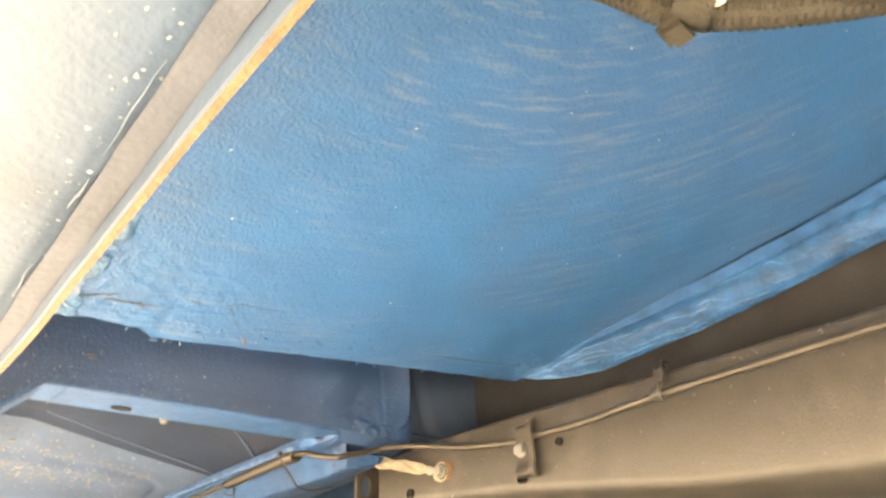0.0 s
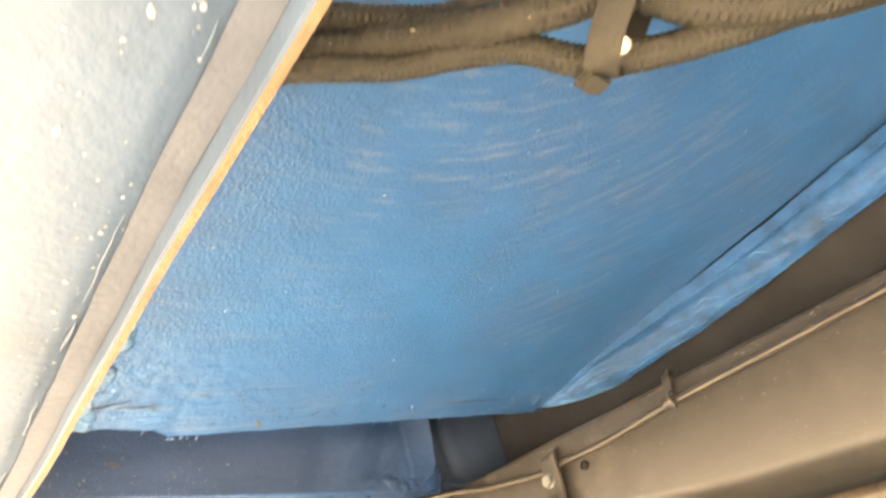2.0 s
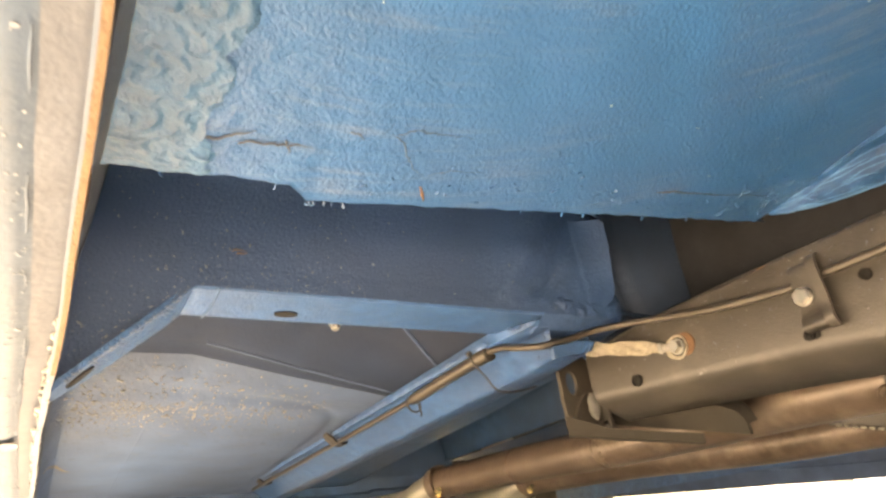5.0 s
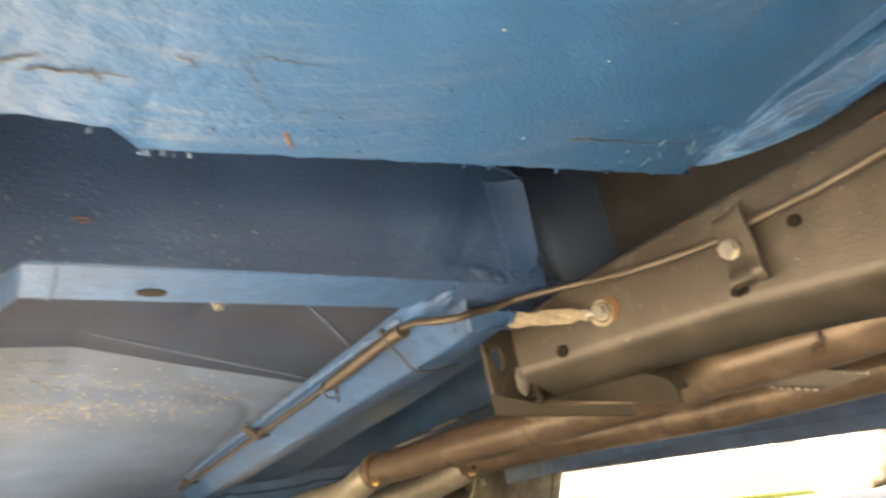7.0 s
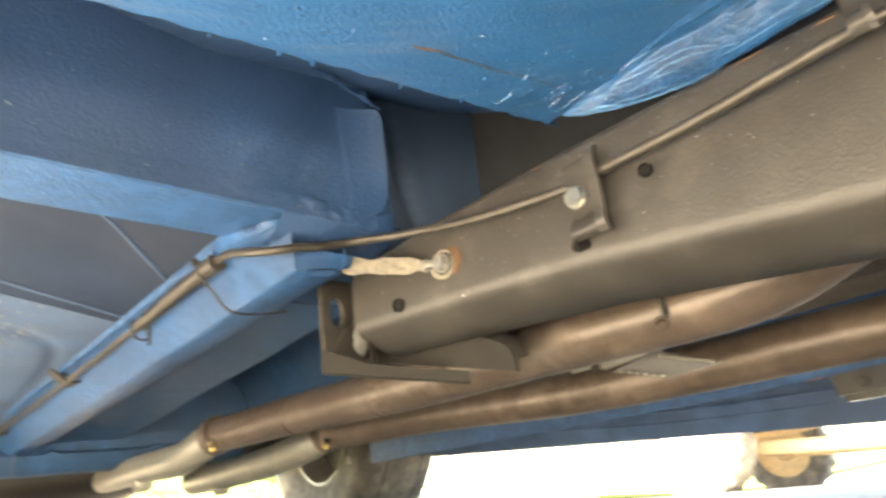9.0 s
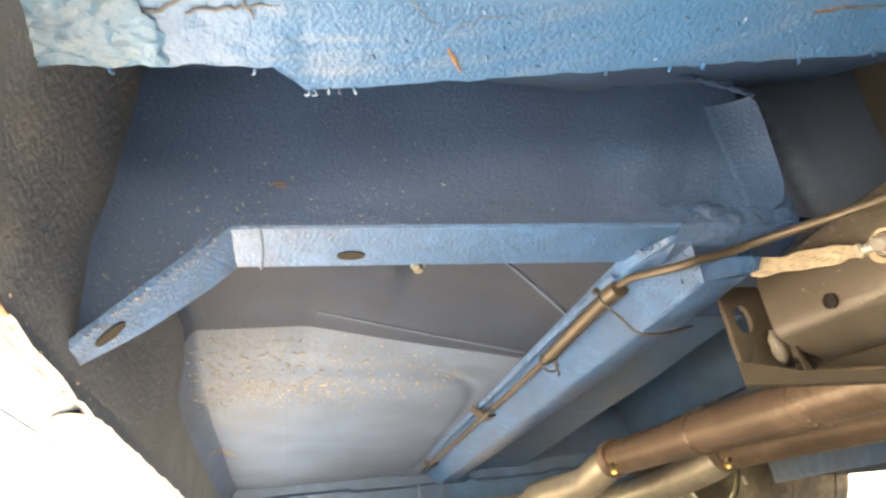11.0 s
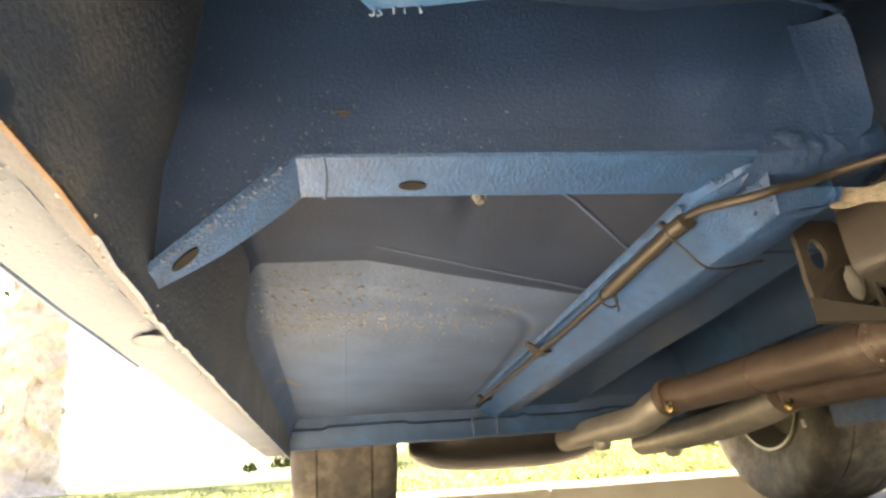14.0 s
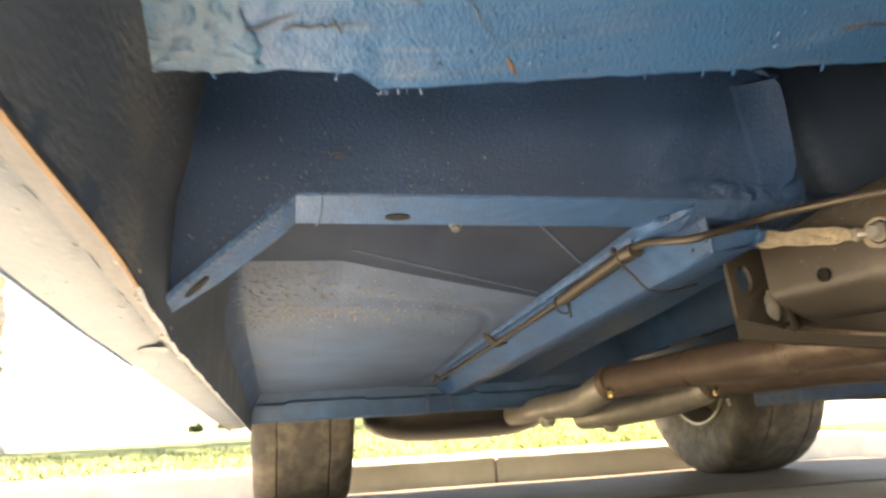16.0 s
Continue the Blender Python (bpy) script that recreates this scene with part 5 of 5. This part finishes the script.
hose([(-0.033, 0.041, 0.485), (0.006, -0.014, 0.457), (0.034, -0.053, 0.442), (0.053, -0.083, 0.426), (0.081, -0.126, 0.412), (0.099, -0.154, 0.406), (0.128, -0.176, 0.383), (0.154, -0.201, 0.373), (0.176, -0.226, 0.37), (0.198, -0.255, 0.373), (0.222, -0.292, 0.385), (0.256, -0.339, 0.411), (0.30, -0.41, 0.46), (0.34, -0.50, 0.55)], 0.0105)
hose([(-0.036, 0.035, 0.502), (0.007, -0.024, 0.476), (0.035, -0.055, 0.455), (0.058, -0.082, 0.442), (0.087, -0.131, 0.435), (0.108, -0.156, 0.425), (0.14, -0.182, 0.408), (0.166, -0.211, 0.398), (0.19, -0.241, 0.401), (0.216, -0.278, 0.413), (0.242, -0.318, 0.436), (0.28, -0.39, 0.49), (0.32, -0.48, 0.57)], 0.0105)
hose([(-0.034, 0.04, 0.473), (0.008, -0.015, 0.444), (0.039, -0.043, 0.433), (0.057, -0.074, 0.419), (0.082, -0.098, 0.413), (0.102, -0.118, 0.391), (0.121, -0.143, 0.381), (0.14, -0.17, 0.376), (0.163, -0.198, 0.377), (0.188, -0.227, 0.38), (0.211, -0.262, 0.389), (0.242, -0.308, 0.405), (0.29, -0.39, 0.46), (0.33, -0.48, 0.54)], 0.0085)
hose([(-0.01, -0.02, 0.52), (0.024, -0.059, 0.499), (0.064, -0.089, 0.479), (0.099, -0.13, 0.458), (0.14, -0.166, 0.447), (0.185, -0.2, 0.436), (0.216, -0.237, 0.448), (0.244, -0.282, 0.472), (0.27, -0.35, 0.52), (0.30, -0.45, 0.60)], 0.009)
# the clamp round the bundle
cd = Vector((0.047, -0.05, -0.029)).normalized()
cs = cd.cross(Vector((0, 0, 1))).normalized()
ct = cs.cross(cd)
cc = Vector((0.100, -0.138, 0.4045)) + cd * 0.013
bm = bmesh.new()
rings = []
for k in range(40):
    a = 2 * math.pi * k / 40
    dirv = cs * (0.0235 * math.cos(a)) + ct * (0.0335 * math.sin(a))
    rings.append([bm.verts.new(cc + dirv * f_ + cd * (h_ + 0.010 * math.sin(a))) for f_, h_ in ((1.0, -0.0075), (1.07, -0.0085), (1.10, -0.007), (1.10, 0.007), (1.07, 0.0085), (1.0, 0.0075))])
for k in range(40):
    a, b = rings[k], rings[(k + 1) % 40]
    for m_ in range(6):
        bm.faces.new((a[m_], b[m_], b[(m_ + 1) % 6], a[(m_ + 1) % 6]))
hose_clamp = part("hose_clamp", bm, M_HOSE, car, "dark steel strap clamp round the hoses")
low = cc - ct * 0.026 - cs * 0.018
part("clamp_ear", box(bmesh.new(), (0.0900, -0.1270, 0.3690), (0.1100, -0.1120, 0.3785), 0.0035), M_HOSE, hose_clamp)
hex_bolt("clamp_screw", hose_clamp, (0.0985, -0.1400, 0.3760), (-0.678, -0.253, -0.69), 0.0040, 0.004, 0.0046, M_MUFFLER)
for k in range(7):
    q = spline([(0.006, -0.03, 0.45), (0.053, -0.095, 0.418), (0.099, -0.16, 0.392), (0.154, -0.212, 0.366), (0.198, -0.268, 0.368)], 3)[k * 2 if k < 6 else 11]
    bm = bmesh.new()
    bmesh.ops.create_icosphere(bm, subdivisions=2, radius=0.0012, matrix=Matrix.Translation(q + Vector((random.uniform(-0.004, 0.004), 0, -0.002))) @ Matrix.Diagonal((1.4, 0.8, 0.8, 1)))
    part("paint_spatter", bm, M_BRAID, hose_clamp)

# wheels
def wheel(x0, x1, v, w, r, name, label, rim_mat, knobs=0):
    hub = new(name)
    hub.parent = car
    tagged(hub, label)
    c, half = (x0 + x1) / 2, (x1 - x0) / 2
    prof = [(0.49 * r, -half * 0.80), (0.66 * r, -half * 0.97), (0.85 * r, -half), (0.94 * r, -half * 0.96), (0.985 * r, -half * 0.86), (r, -half * 0.74)]
    tread = []
    for g in (-0.55, -0.5, 0.5, 0.55):
        tread += [(r, half * g - 0.003), (r - 0.007, half * g - 0.002), (r - 0.007, half * g + 0.002), (r, half * g + 0.003)] if g in (-0.5, 0.5) else []
    prof = prof + tread + [(a, -b) for a, b in prof[::-1]]
    tyre = part("tyre", lathe(bmesh.new(), prof, (c, v, w), (1, 0, 0), 64), M_TYRE, hub, "dusty black rubber tyre")
    part("rim", lathe(bmesh.new(), [(0.505 * r, -half * 0.84), (0.49 * r, -half * 0.80), (0.46 * r, -half * 0.5), (0.43 * r, half * 0.35), (0.30 * r, half * 0.45), (0.02 * r, half * 0.42)], (c, v, w), (1, 0, 0), 48), rim_mat, hub, "steel rim")
    part("rim_lip", lathe(bmesh.new(), [(0.470 * r, -half * 0.84), (0.480 * r, -half * 0.89), (0.500 * r, -half * 0.90), (0.512 * r, -half * 0.85)], (c, v, w), (1, 0, 0), 48), M_MUFFLER, hub, "pale rim lip")
    part("brake_drum", lathe(bmesh.new(), [(0.02, -half * 0.3), (0.37 * r, -half * 0.3), (0.39 * r, 0.0), (0.39 * r, half * 0.3)], (c, v, w), (1, 0, 0), 40), M_FRAME, hub)
    return hub


wheel(-0.080, 0.212, 2.26, 0.268 + 0.06 * 2.26, 0.345, "rear_wheel", "wide black rear tyre on a steel rim", M_RIM)
hub = wheel(1.51, 1.83, 2.24, 0.270 + 0.06 * 2.24, 0.347, "rear_wheel", "wide black rear tyre on a steel rim", M_RIM)
part("rear_axle", tube([(0.10, 2.25, 0.47), (1.6, 2.25, 0.47)], 0.042, 20), M_FRAME, car, "black rear axle tube")
bm = bmesh.new()
bmesh.ops.create_uvsphere(bm, u_segments=24, v_segments=14, radius=0.14, matrix=Matrix.Translation((0.86, 2.25, 0.46)))
part("differential", bm, M_FRAME, car)
bm = bmesh.new()
box(bm, (0.42, 2.40, 0.33), (1.60, 2.56, 0.55), 0.05)
part("fuel_tank", bm, M_FRAME, car, "dark fuel tank under the tail")
bm = bmesh.new()
bmesh.ops.create_uvsphere(bm, u_segments=32, v_segments=16, radius=1.0)
for v_ in bm.verts:
    c_ = v_.co
    v_.co = Vector((0.60 + 0.33 * math.copysign(abs(c_.x) ** 0.6, c_.x), 2.30 + 0.24 * c_.y, 0.325 + 0.092 * math.copysign(abs(c_.z) ** 0.8, c_.z)))
part("spare_well", bm, M_FRAME, car, "dark rounded well under the tail")
part("deflector", sheet(lambda t, j: (0.235 + 0.19 * t, 2.03 + 0.05 * j, 0.306 + 0.018 * t + 0.03 * j), frange(0, 1, 6), range(2), 0.004), M_MUFFLER, car, "silvery angled plate behind the cross member")
part("valve_cap", tube([(1.492, 2.008, 0.281), (1.486, 2.004, 0.304)], 0.006, 10, 2), M_CHIP, car, "small white peg inside the wheel")
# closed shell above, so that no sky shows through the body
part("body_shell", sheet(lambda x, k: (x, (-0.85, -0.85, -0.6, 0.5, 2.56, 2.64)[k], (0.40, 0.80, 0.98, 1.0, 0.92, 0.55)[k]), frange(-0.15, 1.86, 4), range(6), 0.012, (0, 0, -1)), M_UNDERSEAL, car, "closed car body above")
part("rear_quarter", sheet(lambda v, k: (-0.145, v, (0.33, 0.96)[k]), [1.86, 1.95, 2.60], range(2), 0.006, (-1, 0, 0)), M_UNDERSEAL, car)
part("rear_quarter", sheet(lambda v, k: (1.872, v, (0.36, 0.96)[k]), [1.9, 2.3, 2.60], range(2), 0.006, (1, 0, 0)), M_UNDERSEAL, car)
part("front_fender", sheet(lambda v, k: ((-0.149, -0.15)[k], v, (0.36, 0.96)[k]), [-0.75, 0.5, 1.9], range(2), 0.006, (-1, 0, 0)), M_SILL, car)
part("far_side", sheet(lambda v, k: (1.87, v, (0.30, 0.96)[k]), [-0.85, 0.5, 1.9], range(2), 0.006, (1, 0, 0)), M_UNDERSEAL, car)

# ---- kerb and lawn behind the car ----
KERB = [(-14.0, 2.70), (-6.0, 2.68), (0.0, 2.64), (2.2, 2.62), (2.9, 2.74), (3.6, 3.4), (4.4, 4.6), (5.4, 6.4), (7.0, 9.5), (10.0, 16.0)]
kline = spline([(x, y, 0) for x, y in KERB], 24)
klen = [0.0]
for a, b in zip(kline, kline[1:]):
    klen.append(klen[-1] + (b - a).length)


def kerb_at(d):
    x = float(np.interp(d, klen, [p.x for p in kline]))
    y = float(np.interp(d, klen, [p.y for p in kline]))
    return Vector((x, y, ground_z(x, y)))


kerb = tagged(new("kerb"), "pale worn concrete kerb behind the car", "kerb", kind="structure")
d, STONE = 0.0, 0.92
while d + STONE < klen[-1]:
    bm = bmesh.new()
    line = [kerb_at(d + 0.006 + (STONE - 0.012) * k / 6) for k in range(7)]
    sweep(bm, line, [(-0.16, -0.05), (0.0, -0.05), (-0.006, 0.094), (-0.018, 0.110), (-0.034, 0.115), (-0.16, 0.115)][::-1])
    for v_ in bm.verts:
        v_.co += Vector((0, wob(*v_.co, 6, 0.005), wob(*v_.co, 5, 0.004)))
    part("kerb_stone", bm, M_CONCRETE, kerb)
    d += STONE


def lawn_rise(x, r):
    """The lawn's height over the kerb's foot: nearly level on the near side, rising towards the far one."""
    return 0.105 + (0.010 + 0.055 * min(1.0, max(0.0, (x + 0.3) / 0.9))) * min(r, 8.0)


def lawn_fn(d, k):
    p, q = kerb_at(d), kerb_at(min(d + 0.2, klen[-1]))
    t = (q - p).normalized()
    out = Vector((-t.y, t.x, 0))
    r = (0.14, 0.25, 0.5, 0.9, 1.5, 2.5, 4.0, 7.0, 14.0, 40.0)[k]
    c = p + out * r
    if r > 3:
        c = Vector((p.x * (1 + 0.03 * r), p.y + r, p.z))
    return (c.x, c.y, p.z + lawn_rise(c.x, r) + wob(c.x, c.y, 0, 1.2, 0.012))


lawn = part("lawn", sheet(lawn_fn, frange(0, klen[-1] - 0.3, 120), range(10)), M_EARTH)
tagged(lawn, "sunlit green lawn rising behind the kerb", "lawn", kind="structure")
rnd = random.Random(5)
verts, faces = [], []
for _ in range(26000):
    d = rnd.uniform(11.0, 22.0)
    r = 0.15 + 3.2 * rnd.random() ** 1.6
    p, q = kerb_at(d), kerb_at(d + 0.2)
    t = (q - p).normalized()
    c = p + Vector((-t.y, t.x, 0)) * r
    c.z = p.z + lawn_rise(c.x, r) - 0.006
    h, w_, a = rnd.uniform(0.014, 0.034), rnd.uniform(0.002, 0.0045), rnd.uniform(0, 6.3)
    lean = Vector((rnd.gauss(0, 0.02), rnd.gauss(0, 0.02), h))
    sd = Vector((math.cos(a), math.sin(a), 0)) * w_
    i0 = len(verts)
    verts += [c - sd, c + sd, c + lean * 0.6 + sd * 0.7, c + lean * 0.6 - sd * 0.7, c + lean * 1.05 + Vector((lean.x, lean.y, 0)) * 0.6]
    faces += [(i0, i0 + 1, i0 + 2, i0 + 3), (i0 + 3, i0 + 2, i0 + 4)]
me = bpy.data.meshes.new("grass")
me.from_pydata(verts, [], faces)
me.materials.append(M_GRASS)
tagged(new("grass", me), "short green grass blades along the kerb", "grass", kind="stuff")

far_lawn = part("lawn", sheet(lambda x, y: (x, y, ground_z(x, y) + 0.05 + wob(x, y, 0, 0.8, 0.02)), frange(5.6, 20, 20), frange(4.1, 18, 20), 0.08, (0, 0, -1)), M_EARTH)
tagged(far_lawn, "sunlit grass strip beyond the parked truck", "lawn", kind="structure")

# ---- parked truck beyond ----
truck = new("truck")
truck.matrix_world = pose(4.50, 2.42, ground_z(4.50, 3), 0, 4, 3)
tagged(truck, "parked pickup truck with chunky tyres on pale rims", "truck")
for side in (0, 1):
    hubt = new("truck_wheel")
    hubt.parent = truck
    x = 0.0 + 1.75 * side
    bm = bmesh.new()
    lathe(bm, [(0.22, -0.10), (0.28, -0.13), (0.335, -0.13), (0.36, -0.11), (0.36, 0.11), (0.335, 0.13), (0.28, 0.13), (0.22, 0.10)], (x, 0, 0.36), (1, 0, 0), 80)
    for i_, v_ in enumerate(bm.verts):
        seg, row = i_ % 80, i_ // 80
        if row in (3, 4):
            c_ = Vector((v_.co.x, 0, 0.36))
            v_.co = c_ + (v_.co - c_) * (1.0 + (0.02 if (seg // 2 + row) % 2 else -0.02))
    part("tyre", bm, M_TYRE, hubt, "chunky black tyre")
    part("rim", lathe(bmesh.new(), [(0.225, -0.10), (0.21, -0.09), (0.19, -0.05), (0.09, -0.04), (0.07, -0.08), (0.005, -0.085)], (x, 0, 0.36), (1, 0, 0), 40), M_AXLE if side else M_CHROME, hubt, "dusty brown inner rim" if side else "pale bright rim")
part("axle", tube([(0.1, 0, 0.36), (1.65, 0, 0.36)], 0.05, 16), M_AXLE, truck, "dusty rear axle")
bm = bmesh.new()
bmesh.ops.create_uvsphere(bm, u_segments=20, v_segments=12, radius=0.15, matrix=Matrix.Translation((0.7, 0, 0.39)))
part("differential", bm, M_AXLE, truck)
for bx in (0.40, 1.10):
    part("chassis_beam", box(bmesh.new(), (bx, -3.4, 0.28), (bx + 0.07, -0.25, 0.37), 0.01), M_AXLE, truck, "dusty chassis beam")
    part("leaf_spring", tube([(bx - 0.05, -0.75, 0.56), (bx - 0.05, -0.3, 0.47), (bx - 0.05, 0, 0.45), (bx - 0.05, 0.35, 0.48), (bx - 0.05, 0.8, 0.58)], 0.03, 8), M_AXLE, truck)
part("tail_pipe", tube([(0.10, 0.80, 0.36), (0.10, 0.42, 0.36)], 0.035, 16), M_CHROME, truck, "bright tail pipe")
part("cargo_bed", box(bmesh.new(), (-0.12, -1.2, 0.66), (1.90, 1.6, 1.2), 0.05), M_TRUCK, truck)

# ---- tree and shrubs on the lawn ----
def tree(at, name, label, height, girth, leaves, seed):
    rt = random.Random(seed)
    root = new(name)
    root.matrix_world = pose(at[0], at[1], at[2])
    tagged(root, label, "tree")
    bm = bmesh.new()
    line = spline([(0, 0, -0.05), (0.03, 0.02, 0.3 * height), (-0.04, 0.05, 0.6 * height), (0.05, 0, height)], 30)
    sweep(bm, line, circle(girth, 28), scale=lambda t: 1.25 - 0.9 * t + 0.3 * max(0.0, 0.08 - t) / 0.08)
    for v_ in bm.verts:
        v_.co += Vector((wob(v_.co.x * 2, v_.co.y * 2, v_.co.z * 1.2, 5, 0.12), wob(v_.co.y * 2, v_.co.x * 2, v_.co.z * 1.2, 5, 0.12), 0))
    part("trunk", bm, M_BARK, root, "rough pinkish brown bark")
    tips = []
    for k in range(7):
        a, h = 2.4 * k, height * (0.55 + 0.06 * k)
        end = Vector((1.5 * math.cos(a), 1.5 * math.sin(a), h + 1.0))
        part("limb", tube([(0, 0, h - 0.1), end * 0.5 + Vector((0, 0, h * 0.5)), end], girth * 0.35, 8, 5, scale=lambda t: 1.0 - 0.75 * t), M_BARK, root)
        tips.append(end)
    verts, faces = [], []
    for _ in range(leaves):
        c = rt.choice(tips) * rt.uniform(0.7, 1.1) + Vector((rt.gauss(0, 0.45), rt.gauss(0, 0.45), rt.gauss(0.2, 0.4)))
        u = Vector((rt.gauss(0, 1), rt.gauss(0, 1), rt.gauss(0, 1))).normalized() * 0.06
        w_ = u.orthogonal().normalized() * 0.035
        i0 = len(verts)
        verts += [c - u, c + w_, c + u, c - w_]
        faces.append((i0, i0 + 1, i0 + 2, i0 + 3))
    me = bpy.data.meshes.new("crown")
    me.from_pydata(verts, [], faces)
    me.materials.append(M_LEAF)
    ob = new("crown", me)
    ob.parent = root
    return root


def shrub(at, name, label, size, leaves, seed):
    rt = random.Random(seed)
    root = new(name)
    root.matrix_world = pose(at[0], at[1], at[2])
    tagged(root, label, "shrub")
    for k in range(6):
        a = 1.05 * k
        part("stem", tube([(0, 0, 0), (0.2 * size * math.cos(a), 0.2 * size * math.sin(a), 0.4 * size), (0.4 * size * math.cos(a), 0.4 * size * math.sin(a), 0.8 * size)], 0.006, 6, 3), M_BARK, root)
    verts, faces = [], []
    for _ in range(leaves):
        d_ = Vector((rt.gauss(0, 1), rt.gauss(0, 1), rt.gauss(0, 1))).normalized()
        bulge = 0.8 + 0.35 * noise.noise(d_ * 2.2 + Vector((seed, 0, 0)))
        c = d_ * size * bulge * rt.uniform(0.55, 1.0) * 0.6
        c.z = abs(c.z) * 1.1 + 0.25 * size
        u = Vector((rt.gauss(0, 1), rt.gauss(0, 1), rt.gauss(0, 1))).normalized() * 0.02
        w_ = u.orthogonal().normalized() * 0.012
        i0 = len(verts)
        verts += [c - u, c + w_, c + u, c - w_]
        faces.append((i0, i0 + 1, i0 + 2, i0 + 3))
    me = bpy.data.meshes.new("crown")
    me.from_pydata(verts, [], faces)
    me.materials.append(M_LEAF)
    ob = new("crown", me)
    ob.parent = root
    return root


def lawn_level(x, y):
    return lawn_rise(x, max(0.0, y - 2.76))


tree((-3.95, 8.1, lawn_level(-3.95, 8.1) - 0.05), "tree", "tree trunk with rough pinkish bark on the lawn", 5.0, 0.36, 6000, 4)
for x, y, sz, k in ((-1.10, 9.0, 0.30, 1), (-1.62, 9.6, 0.20, 2)):
    shrub((x, y, lawn_level(x, y) - 0.02), "shrub", "small leafy green shrub on the lawn", sz, 1800, k)
